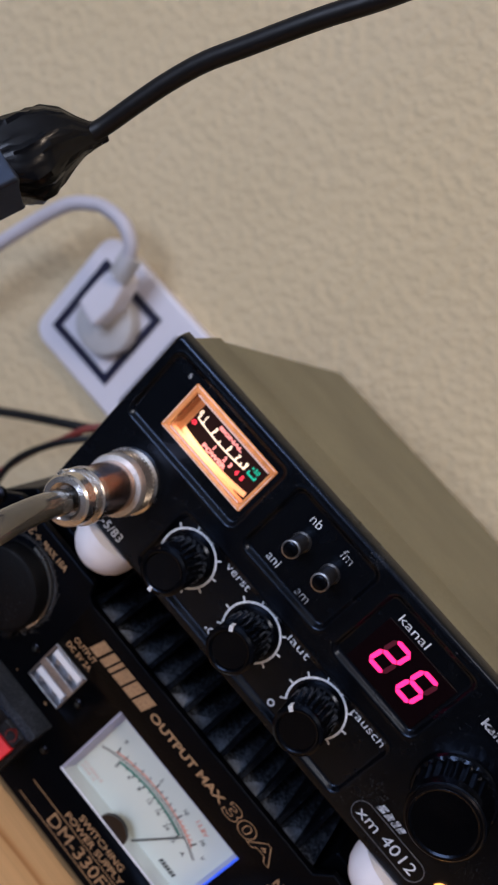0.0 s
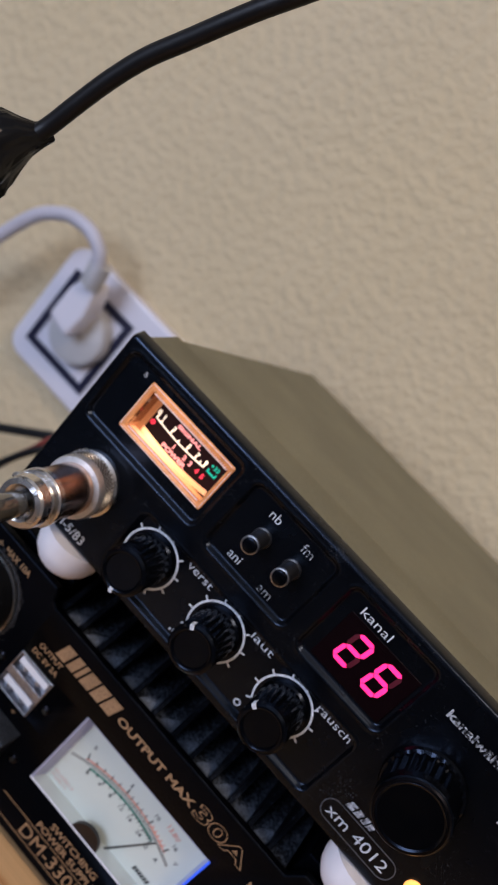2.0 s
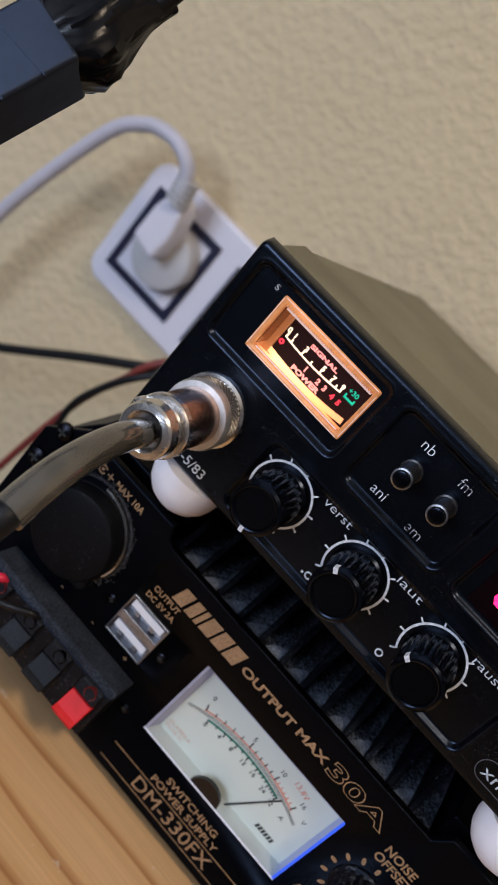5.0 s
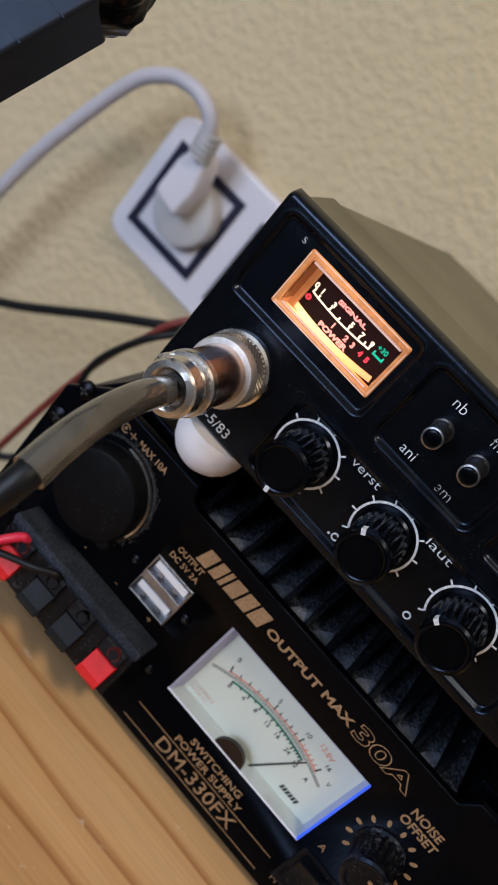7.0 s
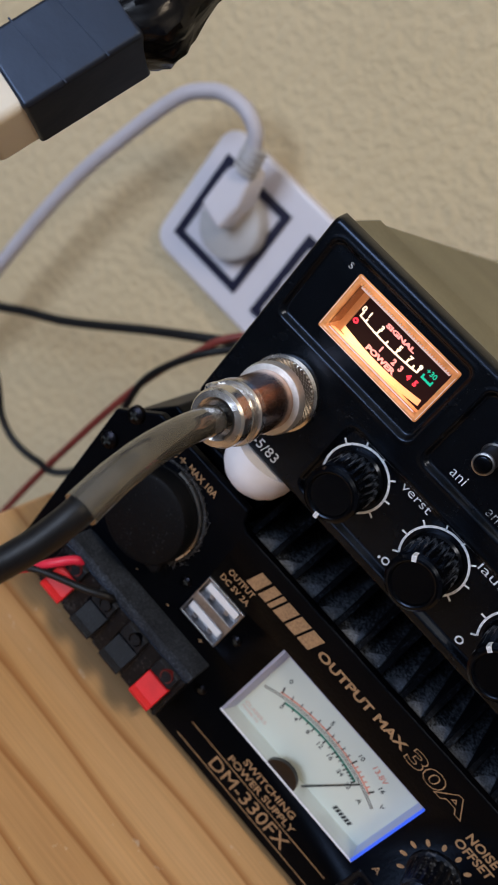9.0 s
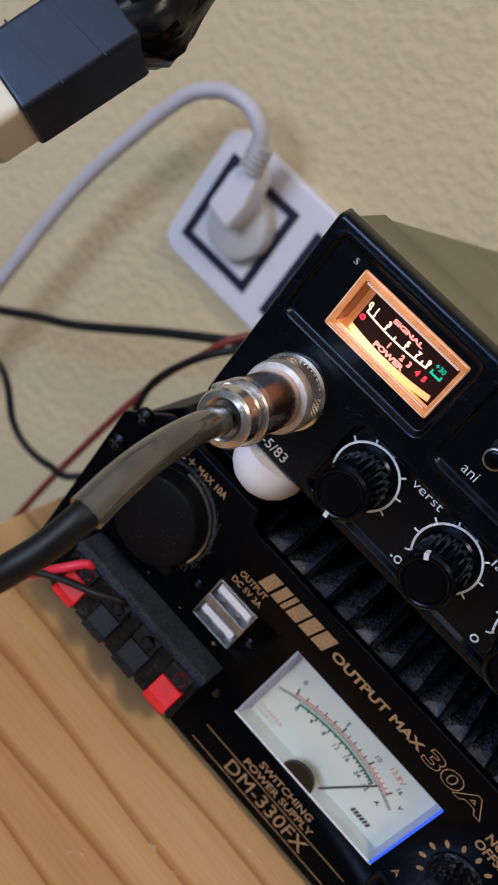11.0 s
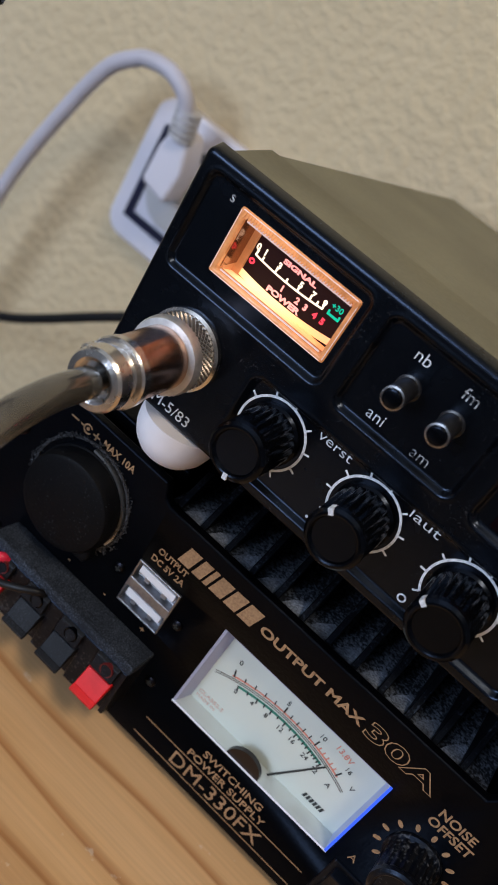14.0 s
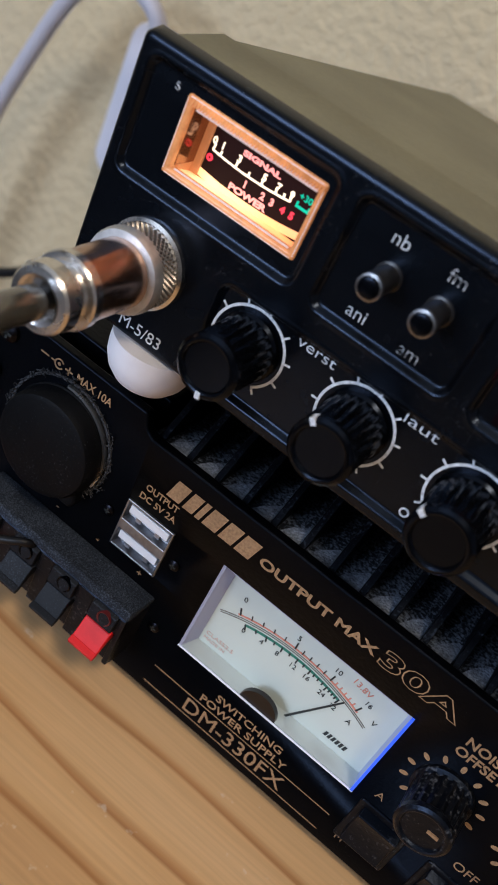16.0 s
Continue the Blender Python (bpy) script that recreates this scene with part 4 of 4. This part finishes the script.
part("side_wall", box(IN_X0 - 0.8, IN_X0, -2.0, 5.2, 117.4, IN_Z1), AMBER_DIM, sm)
part("side_mirror", box(IN_X0 + 0.02, IN_X0 + 0.2, -3.6, 3.4, IN_Z0 + 0.6, IN_Z1 - 0.6), MIRROR, sm, "dark glossy amber side wall")
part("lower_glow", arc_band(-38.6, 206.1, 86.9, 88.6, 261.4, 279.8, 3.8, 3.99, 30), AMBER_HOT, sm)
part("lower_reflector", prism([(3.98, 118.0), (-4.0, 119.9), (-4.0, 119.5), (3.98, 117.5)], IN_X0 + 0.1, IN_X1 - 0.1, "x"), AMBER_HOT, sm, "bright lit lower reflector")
ridges = bmesh.new()
for i in range(44):
    x = MX0 + 0.6 + 0.765 * i
    prism([(x, WZ1_ - 2.0), (x + 0.42, WZ1_ - 2.0), (x + 0.72, WZ1_ - 0.5), (x + 0.3, WZ1_ - 0.5)], -5.42, -5.0, "y", ridges)
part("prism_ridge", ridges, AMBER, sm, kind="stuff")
# thin emissive bars draw the highlights of the glassy frame, and its lower pale line
glint = bmesh.new()
for a, b_, c, d in ((MX0 + 0.9, MX1 - 0.9, WZ1_ - 0.55, WZ1_ - 0.35), (MX0 + 0.9, MX1 - 0.9, WZ0_ + 0.3, WZ0_ + 0.5), (MX0 + 0.35, MX0 + 0.55, WZ0_ + 0.9, WZ1_ - 0.9), (MX1 - 0.55, MX1 - 0.35, WZ0_ + 0.9, WZ1_ - 0.9)):
    box(a, b_, -5.2, -4.6, c, d, glint)
box(-52.0, -22.4, -4.5, -4.2, 119.9, 120.25, glint)
part("edge_glint", glint, CLEAR, sm, "pale painted glint lines on the frame edges", bevel=0.06)
part("light_guide", box(-52.3, -22.2, 0.4, 1.2, 132.5, 133.2), CLEAR, sm, "clear light guide", bevel=0.3)
part("light_guide", box(-52.3, -22.2, -4.0, -3.2, 132.4, 133.1), CLEAR, sm, "clear light guide", bevel=0.2)
SY = 3.9
line = bmesh.new()
SCX, SCZ, SR = -39.5, 205.9, 81.5
arc_band(SCX, SCZ, SR, SR + 0.45, 262.8, 277.2, SY - 0.1, SY, 30, line)
for x in (-49.6, -47.6, -43.4, -40.0, -36.6, -33.0, -31.0, -29.4):
    tick(SCX, SCZ, SR - (1.2 if x in (-49.6, -43.4, -36.6, -33.0, -29.4) else 0.8), SR + 0.2, 270 + math.degrees(math.asin((x - SCX) / SR)), 0.5, SY - 0.1, SY, line)
part("signal_scale", line, LIT_WHITE, sm, "lit white signal scale")
letters("SIGNAL", -43.0, 127.5, SY - 0.1, 1.15, sm, LIT_PINK, width=9.8, depth=0.08, bold=0.05)
for text, x, z in (("0", -49.9, 126.1), ("1", -47.7, 126.0), ("3", -43.2, 125.6), ("5", -36.5, 125.3), ("7", -32.8, 125.3), ("9", -29.5, 125.5)):
    letters(text, x, z, SY - 0.1, 1.5, sm, LIT_WHITE, align="CENTER", depth=0.08, bold=0.045)
for text, x in (("1", -39.9), ("2", -35.3), ("3", -32.9), ("4", -30.1), ("5", -27.8)):
    letters(text, x, 121.7, SY - 0.1, 1.5, sm, LIT_RED if text in "45" else LIT_PINK, align="CENTER", depth=0.08, bold=0.05)
letters("POWER", -43.2, 119.7, SY - 0.1, 1.35, sm, LIT_PINK, width=9.9, depth=0.08, bold=0.05)
part("power_zero", arc_band(-49.7, 123.0, 0.3, 0.8, 0, 360, SY - 0.1, SY, 20), LIT_RED, sm)
letters("+30", -27.9, 126.5, SY - 0.1, 1.4, sm, LIT_GREEN, depth=0.08, bold=0.02)
gl = box(-28.0, -24.6, SY - 0.1, SY, 124.6, 125.2)
box(-28.0, -27.5, SY - 0.1, SY, 125.2, 125.9, gl)
box(-25.1, -24.6, SY - 0.1, SY, 125.2, 125.9, gl)
part("over_scale", gl, LIT_GREEN, sm, "lit green over-range scale")

# channel display
part("display_window", box(28.8, 54.6, -1.9, 2, 114.6, 132.0), DISPLAY, radio, "dark red display window", bevel=0.3)
disp = part("channel_display", box(31.0, 52.4, -2.0, -1.8, 117.4, 130.6), DISPLAY, radio, "red seven-segment channel display")


def digit(x0, z0, w, h, lit):
    t = 1.3
    k = 0.13

    def hexa(a, b):
        a, b = Vector(a), Vector(b)
        d = (b - a).normalized()
        s = Vector((-d.y, d.x)) * t / 2
        a2, b2 = a + d * t * 0.62, b - d * t * 0.62
        pts = [a + d * 0.12, a2 - s, b2 - s, b - d * 0.12, b2 + s, a2 + s]
        return [(x0 + p.x + k * p.y, z0 + p.y) for p in pts]

    m = h / 2
    segs = {"a": ((0, h), (w, h)), "b": ((w, m), (w, h)), "c": ((w, 0), (w, m)), "d": ((0, 0), (w, 0)), "e": ((0, 0), (0, m)), "f": ((0, m), (0, h)), "g": ((0, m), (w, m))}
    for key, (a, b) in segs.items():
        part("segment", prism(hexa(a, b), -2.25, -2.0), SEG_ON if key in lit else SEG_OFF, disp, "lit red segment" if key in lit else "unlit dark segment")


digit(33.4, 119.4, 5.2, 9.6, "abged")
digit(43.8, 119.4, 5.2, 9.6, "acdefg")

# knobs with their printed scales
for i, (kx, label, angle) in enumerate(((-21.0, "verst", -82), (7.0, "laut", 128), (34.6, "rausch", 150))):
    kz = 96.6
    fluted_knob(kx, kz, -1.6, 7.7, 7.1, -17.9, 22, radio, "", "glossy black fluted knob", angle)
    ring = arc_band(kx, kz, 8.7, 9.3, -58, 215, -1.75, -1.55, 60)
    for j in range(9):
        tick(kx, kz, 9.2, 10.7, 215 - 34 * j, 0.45, -1.75, -1.55, ring)
    part("knob_scale", ring, WHITE_PRINT, radio, "white printed knob scale")
    letters(label, kx + (9.4, 8.0, 6.8)[i], 104.0, -1.7, 2.5, radio, WHITE_PRINT, width=(9.4, 8.0, 12.2)[i], bold=-0.008)
    if i:
        zx, zz = (kx - 7.9, 86.8) if i == 1 else (kx - 9.2, 86.9)
        part("zero_mark", arc_band(zx, zz, 0.72, 1.15, 0, 360, -1.75, -1.55, 20), WHITE_PRINT, radio)
        if i == 1:
            part("zero_dot", arc_band(zx - 1.9, zz - 0.5, 0.01, 0.38, 0, 360, -1.75, -1.55, 12), WHITE_PRINT, radio)

# push switches
for sx in (-2.0, 9.6):
    sw = part("push_switch", lathe([(-1.2, 3.1), (-2.0, 3.0), (-2.2, 2.55), (-10.0, 2.55), (-10.4, 2.3), (-10.5, 2.0), (-10.3, 1.9), (-10.9, 1.7), (-11.1, 1.2), (-11.1, 0.001)], sx, 126.8, 40), SWITCH, radio, "grey black round push switch")
    part("switch_cap", lathe([(-10.6, 2.1), (-11.15, 1.95), (-11.3, 1.5), (-11.25, 0.001)], sx, 126.8, 32), KNOB, sw, "black cap")
    part("switch_ring", lathe([(-9.9, 2.7), (-10.6, 2.66), (-10.7, 2.25), (-10.2, 2.1), (-9.9, 2.7)], sx, 126.8, 40), RING, sw, "worn bright ring")
for text, x, z, worn in (("nb", -4.8, 132.8, 0), ("fm", 7.6, 132.6, 1), ("ani", -6.0, 115.8, 0), ("am", 6.6, 115.2, 1)):
    letters(text, x, z, -1.7, 2.9, radio, WORN_PRINT if worn else WHITE_PRINT, bold=-0.008)
letters("s", -58.0, 134.2, -1.7, 2.6, radio, WORN_PRINT)
letters("kanal", 30.6, 132.9, -1.75, 2.7, radio, WHITE_PRINT, width=10.4, bold=-0.008)
letters("kanalwähler", 64.0, 131.6, RF - 0.1, 2.5, radio, WORN_PRINT, width=23, bold=0.03)
letters("xm 4012", 62.8, 85.9, RF - 0.1, 3.5, radio, WHITE_PRINT, width=21.8, bold=-0.004)
letters("M-5/83", -50.4, 82.8, RF - 0.1, 2.9, radio, WHITE_PRINT, width=11.6)
plate = bmesh.new()
outer, inner = rounded_rect(60.6, 87.2, 84.2, 91.2, 3.4), rounded_rect(60.85, 86.95, 84.45, 90.95, 3.15)
for k in range(len(outer)):
    a, b, c, d = outer[k], outer[(k + 1) % len(outer)], inner[(k + 1) % len(inner)], inner[k]
    if (Vector(a) - Vector(b)).length > 1e-4:
        prism([a, b, c, d], RF - 0.12, RF + 0.1, "y", plate)
part("badge_outline", plate, DIM_PRINT, radio)
bars = bmesh.new()
for k, (a, b) in enumerate(((65.0, 67.4), (67.9, 70.0), (70.5, 72.2), (72.6, 74.4))):
    prism([(a, 92.0), (b, 92.0), (b + 0.7, 94.3 - 0.3 * (k % 2)), (a + 0.9, 94.3)], RF - 0.12, RF + 0.1, "y", bars)
part("maker_mark", bars, WORN_PRINT, radio, "worn white maker's mark")
bars = box(92.0, 98.0, RF - 0.12, RF + 0.1, 121.4, 122.4)
box(92.4, 96.8, RF - 0.12, RF + 0.1, 123.2, 124.0, bars)
box(97.0, 101.0, RF - 0.12, RF + 0.1, 95.4, 96.6, bars)
part("worn_lettering", bars, WORN_PRINT, radio)
big = part("channel_knob", lathe([(RF, 11.9), (RF - 1.0, 11.9), (RF - 1.8, 11.4), (RF - 2.2, 10.9), (RF - 2.5, 10.88), (RF - 2.9, 10.86), (RF - 10.3, 10.54), (RF - 10.7, 10.52), (RF - 11, 10.5), (RF - 12.3, 10.8), (RF - 15.0, 10.5), (RF - 15.7, 9.6), (RF - 15.9, 9.0), (RF - 15.6, 8.4), (RF - 15.4, 0.001)], 74.4, 112.5, 192,
           flute=24, deep=0.6, between=(RF - 11.2, RF - 2.1)), KNOB, radio, "large glossy black channel knob", sharp=16)
part("edge_ring", lathe([(RF - 15.4, 10.1), (RF - 15.9, 9.7), (RF - 15.95, 9.2), (RF - 15.6, 9.0), (RF - 15.4, 10.1)], 74.4, 112.5, 64), SCREW, big, "worn dark edge")
part("indicator_lamp", lathe([(RF + 0.5, 2.6), (RF - 0.8, 2.6), (RF - 2.0, 1.9), (RF - 2.5, 0.001)], 92.6, 90.2, 28), LED_ORANGE, radio, "lit orange indicator lamp")

# ---------------------------------------------------------------- microphone plug and cable
CX, CZ = -49.4, 99.0
plug = thing("microphone_plug", (CX, -3, CZ), "nickel screw-on microphone plug with a smoky sleeve", "plug", shift=RADIO_SHIFT)
part("flange", lathe([(-2.9, 10.2), (-4.0, 10.1), (-4.5, 9.4)], CX, CZ, 56), CHROME, plug)
kn = bmesh.new()
rows, cols = 6, 46
for j in range(rows):
    for i in range(cols):
        a0 = 2 * math.pi * (i + 0.5 * (j % 2)) / cols
        da = 0.95 * math.pi / cols
        y0, y1 = -4.6 - 0.78 * j, -4.6 - 0.78 * (j + 1) - 0.25
        ym = (y0 + y1) / 2
        r = 8.9
        base = [kn.verts.new((CX + r * math.cos(a), y, CZ + r * math.sin(a))) for a, y in ((a0 - da, ym), (a0, y0), (a0 + da, ym), (a0, y1))]
        tip = kn.verts.new((CX + 9.5 * math.cos(a0), ym, CZ + 9.5 * math.sin(a0)))
        for k in range(4):
            kn.faces.new((base[k], base[(k + 1) % 4], tip))
part("knurling", kn, KNURL, plug, "knurled nickel grip", sharp=10, kind="stuff")
part("collar", lathe([(-4.5, 8.95), (-9.3, 8.95), (-9.5, 9.5), (-11.4, 9.4), (-12.2, 9.0), (-12.4, 7.6)], CX, CZ, 96, flute=48, deep=0.22, between=(-11.5, -9.45)), SATIN, plug, "satin nickel lock ring", sharp=50)
part("barrel", lathe([(-12.2, 7.2), (-12.6, 7.55), (-27.2, 7.4)], CX, CZ, 56), AMBER_NICKEL, plug, "shiny nickel barrel coloured by the orange dial reflection")
part("clamp_ring", lathe([(-27.0, 7.0), (-27.1, 7.8), (-27.5, 8.05), (-29.6, 8.05), (-30.1, 7.7), (-30.3, 6.4), (-32.4, 6.3), (-32.6, 7.0), (-33.0, 7.3), (-36.2, 7.1), (-36.9, 6.6), (-37.1, 5.1), (-36.8, 4.4), (-35.2, 4.2)], CX, CZ, 56), CHROME, plug, sharp=28)
for a in (-75, 165):
    cx_, cz_ = CX + 6.9 * math.cos(radians(a)), CZ + 6.9 * math.sin(radians(a))
    screw_ = part("clamp_screw", lathe([(-29.9, 1.5), (-32.6, 1.5), (-33.2, 1.0), (-33.2, 0.001)], cx_, cz_, 16), CHROME, plug)
    part("screw_slot", box(cx_ - 1.1, cx_ + 1.1, -33.3, -33.0, cz_ - 0.2, cz_ + 0.2), DIAL_BLACK, screw_)
SL = [(-49.4, -38, 99.0), (-49.2, -50, 99.4), (-48.8, -62, 97.4), (-48.0, -71.5, 93.4), (-46.8, -79.4, 88.4)]
part("sleeve", tube(SL, 3.75, 40, radii=lambda u: 3.5 + 0.5 * u), SLEEVE, plug, "smoky translucent heat-shrink sleeve")
part("core", tube([(-49.5, -35, 98.9)] + SL, 2.3, 14), BLACK_CABLE, plug, "dark cable core")
part("cable", tube([(-48.0, -71.5, 93.4), (-46.8, -79.4, 88.4), (-47.5, -84, 80.5), (-49.2, -88, 73.5), (-53, -92, 61), (-60, -96, 38), (-72, -100, 12), (-86, -108, -6), (-97, -140, -9.2)], 3.25, 18), BLACK_CABLE, plug, "black microphone cable")

# terminal wires
w = thing("terminal_wire", (-58, -7, 14), "red insulated wire clamped in the spring terminal", "wire", "terminal wires")
part("insulation", tube([(-58.2, -10.8, 19.2), (-60.0, -13.0, 19.6), (-64.2, -16, 14.2), (-71.9, -16.5, 2.4), (-84, -17, -7), (-98, -14, -10.4), (-110, -12, -44), (-114, -8, -160)], 1.4, 12), RED_WIRE, w)
w = thing("terminal_wire", (-46, -7, 14), "black insulated wire clamped in the spring terminal", "wire", "terminal wires")
part("insulation", tube([(-43.6, -10.8, 19.6), (-45.4, -13.5, 20.8), (-51.2, -16, 18.4), (-61.0, -17, 13.2), (-69, -18.5, 8), (-82, -22, -4), (-98, -25, -10.8), (-110, -24, -44), (-114, -20, -160)], 1.1, 12), BLACK_CABLE, w)

# ---------------------------------------------------------------- wall socket, plug and cables
so = thing("double_wall_socket", (-140, 200, 46), "white double wall socket with navy inner frames", "wall socket")
part("cover_plate", prism(rounded_rect(-198.0, -78, 10.5, 82.5, 10), 192.5, 200), WHITE, so, bevel=2.0, seg=3)
for cx in (-166.9, -110.2):
    fr = bmesh.new()
    for a, b, c, d in ((-22.4, 22.4, 19.9, 24.2), (-22.4, 22.4, -24.2, -19.9), (-22.4, -18.3, -19.9, 19.9), (18.3, 22.4, -19.9, 19.9)):
        box(cx + a, cx + b, 191.4, 193, 46.3 + c, 46.3 + d, fr)
    part("inner_frame", fr, NAVY, so, "navy blue inner frame")
    part("socket_insert", lathe([(191.6, 18.4), (191.2, 17.9), (192.6, 17.4), (199, 17.2)], cx, 46.3, 40), WHITE, so)
pl = thing("mains_plug", (-166, 192, 46), "grey white mains plug with moulded strain relief in the socket", "plug")
part("plug_body", lathe([(196, 16.6), (185, 16.8), (183, 16.2), (182, 14.5), (181.8, 0.001)], -163.8, 48.6, 48), PLUG, pl)
part("grip", prism([(-175.8, 51.5), (-160.6, 48.5), (-158.8, 64), (-161.5, 75), (-164.5, 80), (-172.0, 80), (-175.2, 70)], 168, 184), WHITE, pl, bevel=2.6, seg=3)
for k in range(5):
    zz = 78 + 2.7 * k
    part("relief_ring", lathe([(-1.0, 4.4), (-0.8, 5.9), (0.8, 5.9), (1.0, 4.4)], 0, 0, 24, frame_m=Matrix.Translation((-167.4 - 0.45 * k, 169.5, zz)) @ Matrix.Rotation(radians(90), 4, "X")), PLUG, pl)
part("cable", tube([(-167.4, 170, 76), (-168.6, 168, 86), (-171.5, 166, 93.5), (-177.5, 165, 97.6), (-184, 165, 98.8), (-192, 165, 97.8), (-200, 165, 94.2), (-212, 165, 81.8), (-225, 165, 49.5), (-237, 165, 10), (-246, 165, -43), (-254, 165, -120), (-258, 165, -300)], 3.6, 16), WHITE_CABLE, pl, "white mains cable")

b = thing("power_cable", (-232, 150, -52), "thin black cable drooping along the wall", "cable")
part("sheath", tube([(-56, 186, 74), (-86, 160, 46), (-119.5, 150, 21.4), (-151, 150, -3), (-189, 150, -34), (-221, 150, -55.5), (-290, 150, -110), (-320, 150, -200)], 2.4, 12), BLACK_CABLE, b)
b = thing("supply_lead", (-106, 100, 50), "twisted red and black supply lead behind the radio", "cable")
part("red_core", tube([(-62, 140, 84), (-86, 112, 64), (-101.8, 100, 49), (-109.2, 100, 32.5), (-116, 100, 17), (-122, 100, -6.5), (-128.4, 100, -42), (-135, 100, -89.5), (-145, 100, -200)], 1.6, 12), DULL_RED, b, "dull red core")
part("black_core", tube([(-62, 143, 82), (-84, 114, 60), (-101.8, 100, 42), (-112, 98, 26), (-118.6, 98, 8.5), (-119, 101, -10.8), (-118.5, 102, -30), (-122, 104, -90), (-134, 108, -210)], 1.6, 12), BLACK_CABLE, b, "black core")
b = thing("loose_cable", (-150, 100, -58), "black cable looping down behind the table", "cable")
part("sheath", tube([(-84, 168, 6), (-104, 130, -26), (-122, 100, -54.5), (-137, 100, -63.4), (-151, 100, -66), (-164, 100, -62), (-186, 100, -46), (-230, 100, -60)], 1.7, 12), BLACK_CABLE, b)

# ---------------------------------------------------------------- taped box on its cable
bx = thing("taped_adapter_box", (-128, -32, 104), "ivory box wrapped in black tape, hanging on a black cable", "adapter")
BOX_Z = Vector((0.155, 0.557, 0.814)).normalized()
BOX_X = Vector((-0.15, 0.865, -0.47)).cross(BOX_Z).normalized()
BOX_Y = BOX_Z.cross(BOX_X)
BOX_M = Matrix.Translation((-111.0, -39.6, 152.1)) @ Matrix((BOX_X, BOX_Y, BOX_Z)).transposed().to_4x4()


def tilted(bm):
    bmesh.ops.transform(bm, matrix=BOX_M, verts=bm.verts[:])
    return bm


part("box_shell", tilted(box(-17.0, -0.7, 0.7, 19.0, -40, -2)), IVORY, bx, bevel=2.0, seg=3)
part("tape_wrap", tilted(box(-17.7, 0, 0, 19.7, -29.5, 0)), TAPE, bx, "glossy black tape wrap", bevel=1.2, seg=2)
part("tape_flap", tilted(prism([(-17.8, -21.6), (0.1, -19.0), (0.1, -19.3), (-17.8, -22.0)], -0.2, 0.4)), TAPE, bx)
part("tape_flap", tilted(prism([(-17.8, -11.4), (0.1, -8.6), (0.1, -8.9), (-17.8, -11.8)], -0.2, 0.4)), TAPE, bx)
cone = bmesh.new()
rings = []
SIDES = 72
for k, (zz, sx, sy, ox, oy) in enumerate(((-1, 8.7, 9.7, -8.85, 9.85), (1.5, 9.6, 10.2, -8.4, 10.0), (4, 10.3, 10.5, -8.0, 10.1), (8, 10.3, 10.2, -8.2, 9.8), (11, 9.6, 9.6, -8.8, 9.4), (14.5, 8.6, 8.4, -9.2, 9.0), (18.5, 6.6, 6.2, -8.6, 8.6), (21.5, 4.6, 4.4, -7.0, 8.9), (24.0, 3.2, 3.2, -5.9, 9.2), (26.4, 2.6, 2.6, -5.2, 9.0))):
    ring = []
    for i in range(SIDES):
        a = 2 * math.pi * i / SIDES
        q = (abs(math.cos(a)) ** 5 + abs(math.sin(a)) ** 5) ** -0.2
        fold = math.sin(9 * a + 0.16 * zz * 3.2) + 0.5 * math.sin(17 * a + 0.3 * zz)
        crease = 1.0 + 0.10 * min(1.0, k / 2) * (abs(fold) - 0.5)
        q = (1 + (q - 1) * max(0, 1 - k / 5.0)) * crease
        ring.append(cone.verts.new((ox + sx * q * math.cos(a), oy + sy * q * math.sin(a), zz)))
    rings.append(ring)
for a, b_ in zip(rings, rings[1:]):
    for i in range(SIDES):
        cone.faces.new((a[i], a[(i + 1) % SIDES], b_[(i + 1) % SIDES], b_[i]))
cone.faces.new(rings[0][::-1])
cone.faces.new(rings[-1])
part("tape_twist", tilted(cone), SHADED_TAPE, bx, "creased black tape gathered round the cable", sharp=30)
part("cable", tube([(-115, -22, 165), (-113.2, -20, 171), (-109.8, -20, 181.5), (-106.4, -20, 191.2), (-102.0, -20, 201.0), (-95.8, -20, 211.0), (-86.0, -20, 226.5), (-72, -18, 249), (-55, -10, 290), (-42, 10, 360), (-35, 80, 520), (-35, 198, 800)], 2.5, 16), BLACK_CABLE, bx, "thick black cable")

# ceiling lamp over the room
lamp = thing("ceiling_lamp", (550, -750, Z1), "round white ceiling lamp", "lamp")
part("mount", lathe([(0, 60), (30, 60), (40, 20)], 0, 0, 32, frame_m=Matrix.Translation((550, -750, Z1 - 1)) @ Matrix.Rotation(radians(-90), 4, "X")), FRAME_WHITE, lamp)
